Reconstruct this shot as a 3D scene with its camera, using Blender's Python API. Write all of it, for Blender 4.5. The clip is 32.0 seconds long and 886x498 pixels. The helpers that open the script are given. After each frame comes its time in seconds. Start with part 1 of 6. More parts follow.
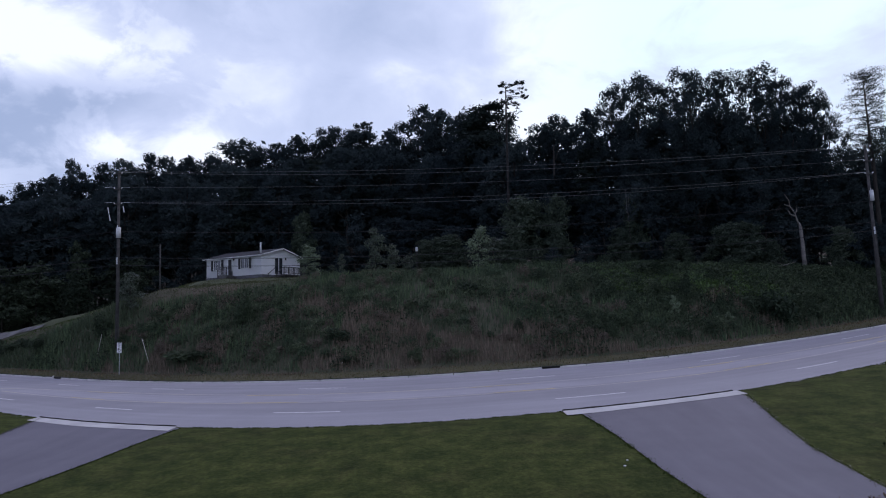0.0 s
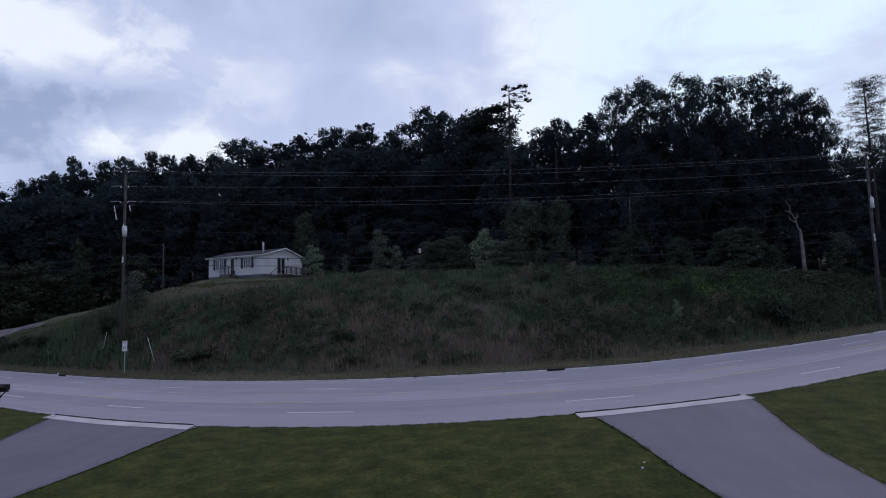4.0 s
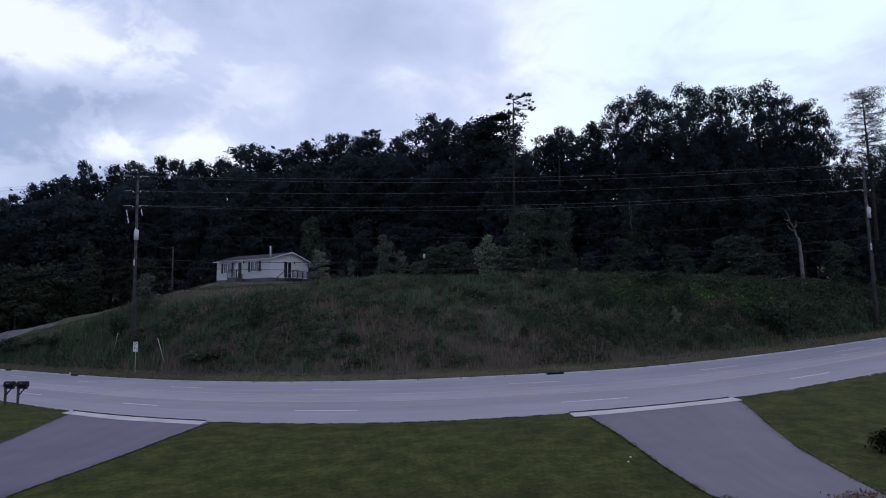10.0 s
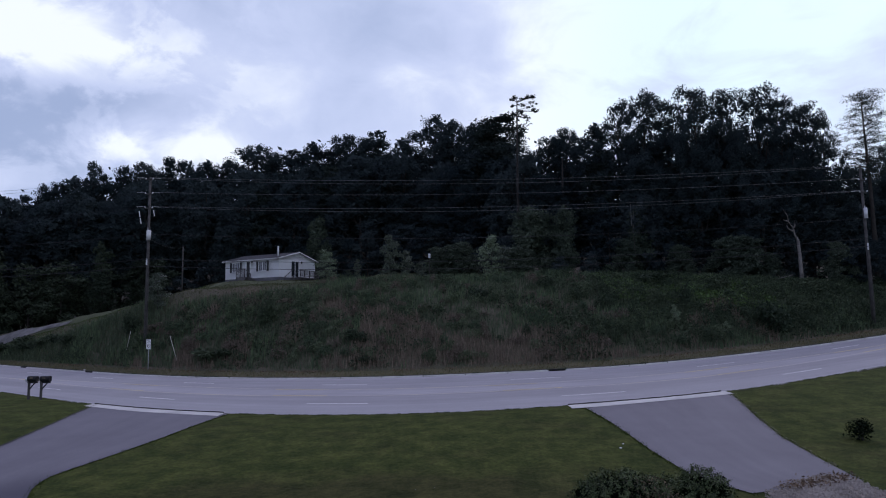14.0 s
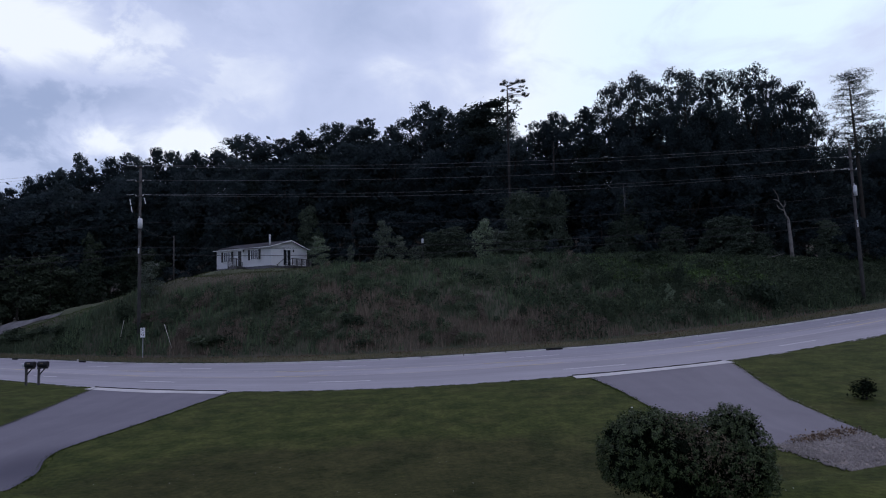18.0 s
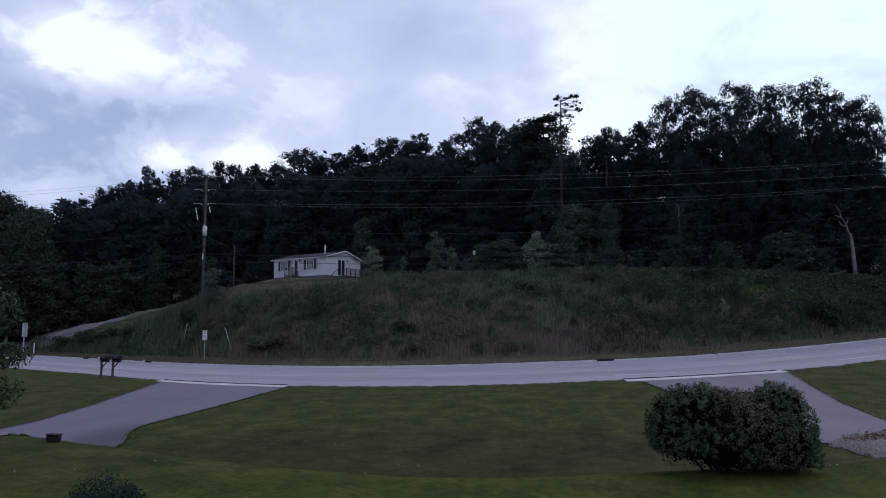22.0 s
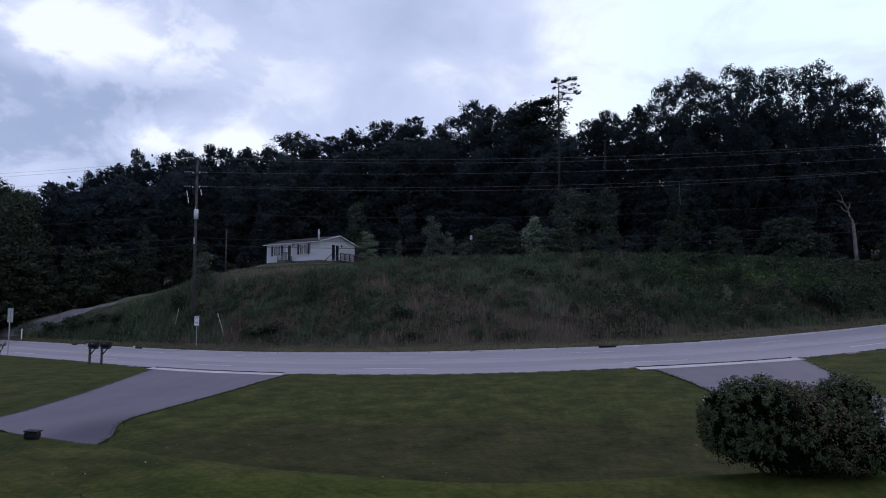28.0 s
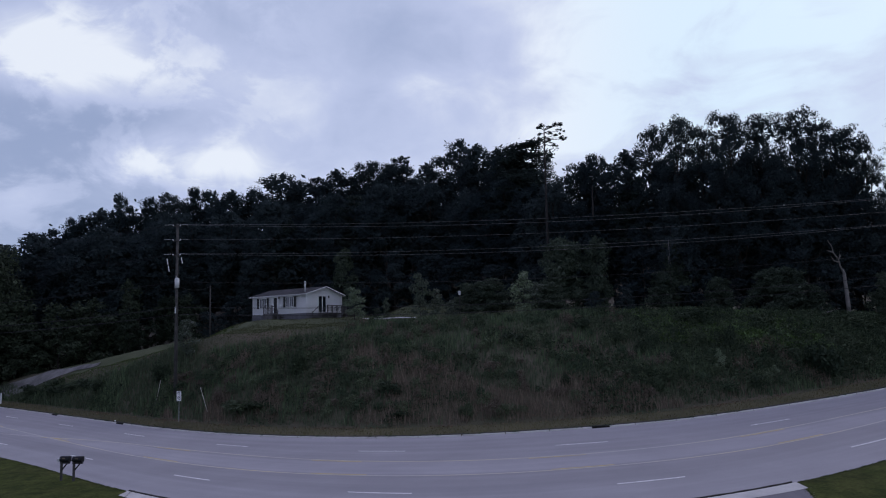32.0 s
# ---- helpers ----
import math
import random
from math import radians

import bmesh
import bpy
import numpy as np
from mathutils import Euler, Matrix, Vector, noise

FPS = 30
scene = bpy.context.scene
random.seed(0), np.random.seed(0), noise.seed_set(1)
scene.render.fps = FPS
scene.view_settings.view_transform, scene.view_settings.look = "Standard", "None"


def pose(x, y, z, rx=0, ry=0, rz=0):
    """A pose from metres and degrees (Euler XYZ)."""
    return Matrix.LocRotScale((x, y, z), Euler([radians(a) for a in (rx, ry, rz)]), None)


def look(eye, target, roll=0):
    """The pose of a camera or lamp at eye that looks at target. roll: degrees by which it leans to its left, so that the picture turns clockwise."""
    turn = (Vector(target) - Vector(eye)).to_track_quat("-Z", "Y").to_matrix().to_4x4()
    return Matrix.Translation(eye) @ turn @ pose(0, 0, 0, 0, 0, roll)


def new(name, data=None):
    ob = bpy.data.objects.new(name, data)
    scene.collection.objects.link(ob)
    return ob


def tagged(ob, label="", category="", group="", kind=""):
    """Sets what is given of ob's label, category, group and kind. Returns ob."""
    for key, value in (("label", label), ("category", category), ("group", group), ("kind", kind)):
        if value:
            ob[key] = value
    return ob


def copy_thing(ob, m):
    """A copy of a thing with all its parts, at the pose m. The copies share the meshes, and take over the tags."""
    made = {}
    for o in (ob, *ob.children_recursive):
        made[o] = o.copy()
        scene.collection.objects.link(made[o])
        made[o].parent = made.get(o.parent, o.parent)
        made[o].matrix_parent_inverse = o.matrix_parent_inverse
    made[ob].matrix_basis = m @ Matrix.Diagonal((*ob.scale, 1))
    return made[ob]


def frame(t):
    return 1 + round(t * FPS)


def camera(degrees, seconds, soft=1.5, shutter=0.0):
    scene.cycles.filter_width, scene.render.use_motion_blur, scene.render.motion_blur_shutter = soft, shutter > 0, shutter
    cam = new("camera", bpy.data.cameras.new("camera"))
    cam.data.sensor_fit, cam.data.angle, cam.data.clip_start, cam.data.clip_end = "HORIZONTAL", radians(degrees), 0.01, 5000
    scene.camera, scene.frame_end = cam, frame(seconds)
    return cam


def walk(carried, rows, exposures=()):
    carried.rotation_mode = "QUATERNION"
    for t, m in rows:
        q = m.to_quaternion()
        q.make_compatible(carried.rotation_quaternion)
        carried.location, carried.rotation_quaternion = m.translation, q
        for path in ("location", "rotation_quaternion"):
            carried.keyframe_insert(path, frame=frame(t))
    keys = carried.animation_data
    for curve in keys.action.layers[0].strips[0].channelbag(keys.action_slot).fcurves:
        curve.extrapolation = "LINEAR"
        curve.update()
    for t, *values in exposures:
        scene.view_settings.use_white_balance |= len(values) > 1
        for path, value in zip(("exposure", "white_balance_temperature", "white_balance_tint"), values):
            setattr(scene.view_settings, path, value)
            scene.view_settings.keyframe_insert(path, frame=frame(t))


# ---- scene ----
cam = camera(67.5, 32.0, 1.1)
PATH = [
    (0.0, (-0.019, -0.476, 3.626), (0.0604, 9.4701, 4.6638), -2.11),
    (0.5, (-0.218, -0.538, 3.717), (-0.2261, 9.3948, 4.8779), -3.39),
    (1.0, (-0.198, -0.483, 3.583), (-0.1300, 9.4579, 4.6672), -1.44),
    (1.5, (0.021, -0.402, 3.874), (0.3025, 9.4913, 5.3041), -0.35),
    (2.0, (-0.229, -0.480, 3.680), (-0.0065, 9.4789, 4.5614), -1.47),
    (2.5, (-0.274, -0.626, 3.783), (-0.0816, 9.3122, 4.8798), -1.85),
    (3.0, (-0.633, -0.678, 3.766), (-0.6916, 9.2612, 4.8636), -0.79),
    (3.5, (-0.602, -0.833, 3.927), (-0.7622, 9.0567, 5.3993), -0.45),
    (4.0, (-0.726, -0.913, 3.733), (-0.5898, 9.0316, 4.7777), -1.53),
    (4.5, (-0.646, -1.488, 3.845), (-0.5683, 8.4767, 4.6800), -0.73),
    (6.5, (-1.004, -2.358, 3.703), (-0.9774, 7.6023, 4.5974), -2.10),
    (7.0, (-1.123, -2.651, 3.767), (-1.5187, 7.2927, 4.7493), -1.41),
    (7.5, (-0.869, -2.574, 3.692), (-0.9153, 7.3622, 4.8147), -2.46),
    (8.0, (-0.684, -2.538, 3.769), (-0.5286, 7.4148, 4.7219), -0.63),
    (8.5, (-0.878, -2.456, 3.717), (-0.9724, 7.5018, 4.6306), -0.74),
    (9.0, (-0.813, -2.401, 3.693), (-1.0135, 7.5386, 4.7732), -1.12),
    (9.5, (-0.758, -2.204, 3.661), (-0.9054, 7.7358, 4.7492), -1.18),
    (10.0, (-0.620, -2.148, 3.653), (-0.5597, 7.7891, 4.7739), -1.03),
    (10.5, (-0.524, -2.248, 3.687), (-0.5524, 7.6938, 4.7652), -0.64),
    (11.0, (-0.434, -2.447, 3.757), (-0.4541, 7.4881, 4.8917), 0.22),
    (11.5, (-0.408, -2.539, 3.669), (-0.4446, 7.3945, 4.8202), 0.26),
    (12.0, (-0.434, -2.739, 3.749), (-0.5840, 7.2099, 4.7512), -1.87),
    (12.5, (-0.447, -2.959, 3.664), (-0.6225, 6.9788, 4.7635), -1.83),
    (13.0, (-0.463, -3.091, 3.620), (-0.6266, 6.8452, 4.7322), -0.30),
    (13.5, (-0.411, -3.308, 3.516), (-0.5052, 6.6359, 4.5734), 0.69),
    (14.0, (-0.645, -3.473, 3.544), (-0.6538, 6.4644, 4.6590), -1.00),
    (14.5, (-0.629, -3.475, 3.444), (-0.5621, 6.4620, 4.5637), -0.72),
    (16.5, (-1.189, -3.406, 3.174), (-1.1308, 6.5211, 4.3760), -0.56),
    (17.0, (-0.990, -3.109, 3.035), (-0.9138, 6.8275, 4.1548), -0.59),
    (17.5, (-1.043, -3.215, 2.954), (-0.9196, 6.7118, 4.1524), -0.37),
    (18.0, (-1.236, -3.399, 2.896), (-1.0669, 6.5518, 3.8713), -1.99),
    (18.5, (-1.436, -3.740, 2.826), (-1.8089, 6.1949, 3.9068), -2.06),
    (19.0, (-1.479, -3.812, 2.744), (-1.9946, 6.1036, 3.9308), -2.10),
    (19.5, (-1.405, -3.598, 2.679), (-1.6091, 6.3106, 4.0135), 0.52),
    (20.0, (-1.396, -3.610, 2.618), (-1.6027, 6.2990, 3.9493), -0.52),
    (20.5, (-1.362, -3.753, 2.527), (-1.7223, 6.1477, 3.8893), -0.39),
    (21.0, (-1.378, -3.961, 2.507), (-1.8280, 5.9801, 3.4973), 0.03),
    (21.5, (-1.366, -4.093, 2.351), (-1.9859, 5.8316, 3.4088), -1.18),
    (22.0, (-1.419, -4.216, 2.254), (-1.9955, 5.6890, 3.4986), -0.57),
    (22.5, (-1.480, -4.259, 2.186), (-1.8415, 5.6686, 3.3289), -0.23),
    (23.0, (-1.548, -4.259, 2.094), (-1.8248, 5.6739, 3.2136), -0.02),
    (23.5, (-1.588, -4.145, 2.001), (-1.9190, 5.7891, 3.0960), -0.18),
    (24.0, (-1.651, -4.003, 1.972), (-1.9819, 5.9214, 3.1553), -0.26),
    (24.5, (-1.645, -3.726, 1.956), (-2.1630, 6.2049, 3.0067), 0.55),
    (26.5, (-1.870, -3.130, 1.517), (-2.3237, 6.7971, 2.6330), 0.12),
    (27.0, (-1.744, -3.075, 1.939), (-2.5572, 6.8203, 3.1323), -1.02),
    (27.5, (-1.916, -3.074, 2.145), (-2.4778, 6.8256, 3.4384), 0.89),
    (28.0, (-1.977, -3.055, 2.266), (-2.4342, 6.8813, 3.2996), -0.52),
    (28.5, (-1.881, -2.623, 2.463), (-2.6351, 7.2839, 3.5947), -1.51),
    (29.0, (-2.269, -2.662, 2.805), (-2.7419, 7.2373, 4.1389), -2.93),
    (29.5, (-2.369, -2.761, 3.570), (-2.5339, 7.1667, 4.7597), -1.64),
    (30.0, (-2.292, -2.484, 4.490), (-2.3816, 7.4428, 5.6986), -0.15),
    (30.5, (-2.028, -2.574, 4.850), (-2.1084, 7.3173, 6.3198), -0.68),
    (31.0, (-1.692, -2.336, 5.702), (-1.7524, 7.6157, 6.6789), -1.71),
    (31.5, (-1.681, -2.326, 6.189), (-1.9453, 7.6095, 7.2954), -1.16),
    (32.0, (-1.565, -2.412, 6.817), (-1.8776, 7.5064, 8.0537), -2.03),
]
EXPOSURES = [(t, e, 6370, 10.5) for t, e in ((0.0, 0.08), (1.0, 0.05), (2.0, -0.12), (3.0, 0.02), (4.0, -0.12), (7.0, 0.05), (8.0, 0.0), (10.0, 0.0), (14.0, 0.02), (17.0, -0.03), (18.0, -0.06), (19.0, 0.06), (20.0, 0.01), (21.0, -0.04), (22.0, 0.05), (24.0, 0.13), (28.0, 0.02), (30.0, -0.06), (31.0, -0.24), (32.0, -0.20))]
walk(cam, [(t, look(eye, target, roll)) for t, eye, target, roll in PATH], EXPOSURES)

# ---------------------------------------------------------------- sky and light
world = bpy.data.worlds.new("overcast_evening")
scene.world = world
world.use_nodes = True


def build_sky(nt):
    """A broken overcast: a pale sky behind layered grey and white cloud."""
    n, l = nt.nodes, nt.links
    n.clear()

    def mth(op, a, b=None, clamp=False):
        m = n.new("ShaderNodeMath")
        m.operation, m.use_clamp = op, clamp
        for i, v in enumerate((a, b)):
            if v is None:
                continue
            if isinstance(v, (int, float)):
                m.inputs[i].default_value = v
            else:
                l.new(v, m.inputs[i])
        return m.outputs[0]

    def ramp(v, lo, hi, a=0.0, b=1.0):
        m = n.new("ShaderNodeMapRange")
        m.interpolation_type = "SMOOTHSTEP"
        for i, x in enumerate((v, lo, hi, a, b)):
            if isinstance(x, (int, float)):
                m.inputs[i].default_value = x
            else:
                l.new(x, m.inputs[i])
        return m.outputs[0]

    def mix(f, a, b):
        m = n.new("ShaderNodeMix")
        m.data_type = "RGBA"
        for i, x in ((0, f), (6, a), (7, b)):
            if isinstance(x, (int, float)):
                m.inputs[i].default_value = x
            elif isinstance(x, tuple):
                m.inputs[i].default_value = (*x, 1)
            else:
                l.new(x, m.inputs[i])
        return m.outputs[2]

    tc = n.new("ShaderNodeTexCoord")
    d = tc.outputs["Generated"]
    sep = n.new("ShaderNodeSeparateXYZ")
    l.new(d, sep.inputs[0])
    x, y, z = sep.outputs
    def bank(az0, el0, wide, tall, ragged):
        """A soft ragged bank of cloud about a heading, in degrees."""
        da = mth("DIVIDE", mth("SUBTRACT", az, radians(az0)), radians(wide))
        de = mth("DIVIDE", mth("SUBTRACT", el, radians(el0)), radians(tall))
        q = mth("SUBTRACT", mth("ADD", mth("MULTIPLY", da, da), mth("MULTIPLY", de, de)), mth("MULTIPLY", ragged, 3.0))
        return mth("POWER", 2.718, mth("MULTIPLY", mth("MAXIMUM", q, 0.0), -1.0))

    az, el = mth("ARCTAN2", x, y), mth("ARCSINE", z)
    ball = n.new("ShaderNodeCombineXYZ")
    l.new(az, ball.inputs[0])
    l.new(mth("MULTIPLY", el, 1.5), ball.inputs[1])

    def drift(scale, detail, rough, shift, distort=0.0):
        t = n.new("ShaderNodeTexNoise")
        mp = n.new("ShaderNodeMapping")
        mp.inputs["Location"].default_value = shift
        l.new(ball.outputs[0], mp.inputs[0])
        t.inputs["Scale"].default_value, t.inputs["Detail"].default_value = scale, detail
        t.inputs["Roughness"].default_value, t.inputs["Distortion"].default_value = rough, distort
        l.new(mp.outputs[0], t.inputs["Vector"])
        return mth("SUBTRACT", t.outputs["Fac"], 0.5)

    big, mid, fine = drift(2.6, 3, 0.5, (3.1, 0.4, 0), 0.8), drift(7.0, 5, 0.55, (7.7, 2.2, 0), 0.9), drift(19.0, 6, 0.6, (1.3, 5.2, 0), 0.5)
    # how bright the layer is: whiter towards the hidden sun
    side = ramp(az, radians(-55), radians(40))
    b = mth("ADD", 0.27, mth("MULTIPLY", side, 0.40))
    for amount, v in ((0.75, big), (0.50, mid), (0.17, fine)):
        b = mth("ADD", b, mth("MULTIPLY", v, amount))
    west = ramp(az, radians(-8), radians(-24))
    billow = ramp(drift(9.0, 9, 0.60, (2.6, 8.1, 0), 0.35), -0.05, 0.07, -0.5, 0.5)
    b = mth("ADD", b, mth("MULTIPLY", mth("MULTIPLY", billow, west), 0.20))
    for az0, el0, w, t, amount in CLOUD_BANKS:
        b = mth("ADD", b, mth("MULTIPLY", bank(az0, el0, w, t, mid), amount))
    b = mth("MAXIMUM", mth("MINIMUM", b, 1.0), 0.0)
    col = mix(ramp(b, 0.0, 0.55), SKY_GREY, SKY_MID)
    col = mix(ramp(b, 0.45, 1.0), col, mix(ramp(az, radians(2), radians(22)), SKY_WHITE, SKY_EAST))
    sky = n.new("ShaderNodeTexSky")
    sky.sky_type, sky.sun_disc = "NISHITA", False
    sky.sun_elevation, sky.sun_rotation = radians(SUN_EL), radians(SUN_AZ)
    thin = n.new("ShaderNodeVectorMath")
    thin.operation = "SCALE"
    l.new(sky.outputs[0], thin.inputs[0])
    thin.inputs[3].default_value = 0.10
    col = mix(0.90, thin.outputs[0], col)
    # the high sky overhead is a shade more violet
    high = n.new("ShaderNodeMix")
    high.data_type, high.blend_type = "RGBA", "MULTIPLY"
    l.new(ramp(z, 0.45, 0.75), high.inputs[0])
    l.new(col, high.inputs[6])
    high.inputs[7].default_value = (*DUSK, 1)
    col = high.outputs[2]
    bg, out = n.new("ShaderNodeBackground"), n.new("ShaderNodeOutputWorld")
    bg.inputs["Strength"].default_value = SKY_STRENGTH
    l.new(col, bg.inputs["Color"])
    l.new(bg.outputs[0], out.inputs[0])


SUN_EL, SUN_AZ = 38.0, 35.0
SKY_STRENGTH = 1.0
SKY_GREY, SKY_MID, SKY_WHITE, SKY_EAST = (0.37, 0.45, 0.68), (0.61, 0.68, 0.93), (1.00, 1.05, 1.14), (0.82, 1.00, 1.15)
DUSK = (1.06, 0.93, 1.10)
CLOUD_BANKS = ((-32.5, 21.4, 5.6, 2.8, 0.95), (-32, 16.5, 8, 3.6, -0.46), (-23.2, 14.4, 6.2, 1.8, 1.0), (-35, 10.5, 2.0, 1.6, 0.16), (-7, 25, 9, 5.0, -0.18), (-3.5, 20.5, 2.6, 1.8, 0.35), (22, 23, 14, 7, 0.42), (11, 16.5, 4, 2.4, 0.40), (-15, 20, 7, 3, 0.12))
build_sky(world.node_tree)

sun = new("sun", bpy.data.lights.new("sun", "SUN"))
sun.data.energy, sun.data.angle, sun.data.color = 0.5, radians(25), (1.0, 0.93, 0.97)
sun.matrix_world = look((60 * math.sin(radians(SUN_AZ)), 60 * math.cos(radians(SUN_AZ)), 60 * math.tan(radians(SUN_EL))), (0, 0, 0))


# ---------------------------------------------------------------- materials
def material(name, rough=0.8, metal=0.0, spec=0.3):
    m = bpy.data.materials.new(name)
    m.use_nodes = True
    b = m.node_tree.nodes["Principled BSDF"]
    b.inputs["Roughness"].default_value, b.inputs["Metallic"].default_value = rough, metal
    b.inputs["Specular IOR Level"].default_value = spec
    return m, m.node_tree, b


def noise_node(nt, scale, detail=5, rough=0.6, coord="Object"):
    tc, t = nt.nodes.new("ShaderNodeTexCoord"), nt.nodes.new("ShaderNodeTexNoise")
    t.inputs["Scale"].default_value, t.inputs["Detail"].default_value, t.inputs["Roughness"].default_value = scale, detail, rough
    nt.links.new(tc.outputs[coord], t.inputs["Vector"])
    return t.outputs["Fac"]


def ramp_node(nt, fac, stops):
    r = nt.nodes.new("ShaderNodeValToRGB")
    e = r.color_ramp.elements
    while len(e) < len(stops):
        e.new(0.5)
    for el, (p, c) in zip(e, stops):
        el.position, el.color = p, (*c, 1)
    nt.links.new(fac, r.inputs[0])
    return r.outputs[0]


def mix_node(nt, fac, a, b, blend="MIX"):
    m = nt.nodes.new("ShaderNodeMix")
    m.data_type, m.blend_type = "RGBA", blend
    for i, x in ((0, fac), (6, a), (7, b)):
        if isinstance(x, (int, float)):
            m.inputs[i].default_value = x
        elif isinstance(x, tuple):
            m.inputs[i].default_value = (*x, 1)
        else:
            nt.links.new(x, m.inputs[i])
    return m.outputs[2]


def bump(nt, bsdf, height, strength, distance):
    b = nt.nodes.new("ShaderNodeBump")
    b.inputs["Strength"].default_value, b.inputs["Distance"].default_value = strength, distance
    nt.links.new(height, b.inputs["Height"])
    nt.links.new(b.outputs[0], bsdf.inputs["Normal"])


def two_scale(name, stops_big, scale_big, grain, scale_grain, rough=0.85, bump_h=0.4, bump_d=0.02, coord="Object", spec=0.25, metal=0.0, amount=0.5):
    """A surface with stains at a large scale and grain at a fine one."""
    m, nt, b = material(name, rough, metal, spec)
    c = ramp_node(nt, noise_node(nt, scale_big, 6, 0.6, coord), stops_big)
    g = noise_node(nt, scale_grain, 4, 0.7, coord)
    c = mix_node(nt, amount, c, mix_node(nt, 1.0, c, ramp_node(nt, g, ((0.25, (1 - grain,) * 3), (0.75, (1 + grain,) * 3))), "MULTIPLY"))
    nt.links.new(c, b.inputs["Base Color"])
    bump(nt, b, g, bump_h, bump_d)
    return m


def leaf_material(name, dark, light, trans=0.25, rough=0.55, spec=0.35, low=(0.62, 0.68, 0.66), high=(1.35, 1.32, 1.20)):
    """Leaves that differ one from another and let a little light through."""
    m, nt, b = material(name, rough, 0, spec)
    geo, info = nt.nodes.new("ShaderNodeNewGeometry"), nt.nodes.new("ShaderNodeObjectInfo")
    c = ramp_node(nt, geo.outputs["Random Per Island"], ((0.0, dark), (0.55, tuple((a + e) / 2 for a, e in zip(dark, light))), (1.0, light)))
    tint = ramp_node(nt, info.outputs["Random"], ((0.0, low), (1.0, high)))
    c = mix_node(nt, 1.0, c, tint, "MULTIPLY")
    nt.links.new(c, b.inputs["Base Color"])
    tr, mx = nt.nodes.new("ShaderNodeBsdfTranslucent"), nt.nodes.new("ShaderNodeMixShader")
    nt.links.new(c, tr.inputs[0])
    mx.inputs[0].default_value = trans
    nt.links.new(b.outputs[0], mx.inputs[1])
    nt.links.new(tr.outputs[0], mx.inputs[2])
    nt.links.new(mx.outputs[0], nt.nodes["Material Output"].inputs[0])
    return m


def lawn_material():
    m, nt, b = material("mown_lawn", 0.95, 0, 0.05)
    big, mid, fine = noise_node(nt, 0.30, 6, 0.7), noise_node(nt, 1.1, 8, 0.78), noise_node(nt, 9, 5, 0.75)
    green = ramp_node(nt, mid, ((0.36, (0.022, 0.032, 0.009)), (0.5, (0.040, 0.051, 0.014)), (0.64, (0.067, 0.075, 0.022))))
    dry = ramp_node(nt, mid, ((0.36, (0.018, 0.022, 0.008)), (0.64, (0.052, 0.051, 0.020))))
    # thinner, browner grass between bench and road, the hollow's shade put into its colour
    tc, mp, ln = nt.nodes.new("ShaderNodeTexCoord"), nt.nodes.new("ShaderNodeMapping"), nt.nodes.new("ShaderNodeVectorMath")
    mp.inputs["Location"].default_value, mp.inputs["Scale"].default_value = (0.20, -2.55, 0.0), (0.10, 0.235, 0.0)
    ln.operation = "LENGTH"
    nt.links.new(tc.outputs["Object"], mp.inputs[0])
    nt.links.new(mp.outputs[0], ln.inputs[0])
    def remap(v, *a):
        r = nt.nodes.new("ShaderNodeMapRange")
        nt.links.new(v, r.inputs[0])
        for i, q in enumerate(a, 1):
            r.inputs[i].default_value = q
        return r.outputs[0]
    hollow = remap(ln.outputs["Value"], 1.0, 0.40, 0.0, 0.36)
    # paler, yellower grass on the bench above it, stronger light put into its colour
    lit_green = ramp_node(nt, mid, ((0.36, (0.026, 0.042, 0.007)), (0.64, (0.066, 0.080, 0.015))))
    sep = nt.nodes.new("ShaderNodeSeparateXYZ")
    nt.links.new(tc.outputs["Object"], sep.inputs[0])
    green = mix_node(nt, remap(sep.outputs["Y"], 6.6, 5.4, 0.0, 0.75), green, lit_green)
    add = nt.nodes.new("ShaderNodeMath")
    nt.links.new(big, add.inputs[0])
    nt.links.new(hollow, add.inputs[1])
    c = mix_node(nt, remap(add.outputs[0], 0.50, 0.74, 0.0, 0.9), green, dry)
    c = mix_node(nt, 1.0, c, ramp_node(nt, fine, ((0.34, (0.70, 0.70, 0.70)), (0.66, (1.32, 1.30, 1.26)))), "MULTIPLY")
    nt.links.new(c, b.inputs["Base Color"])
    bump(nt, b, fine, 0.7, 0.03)
    return m


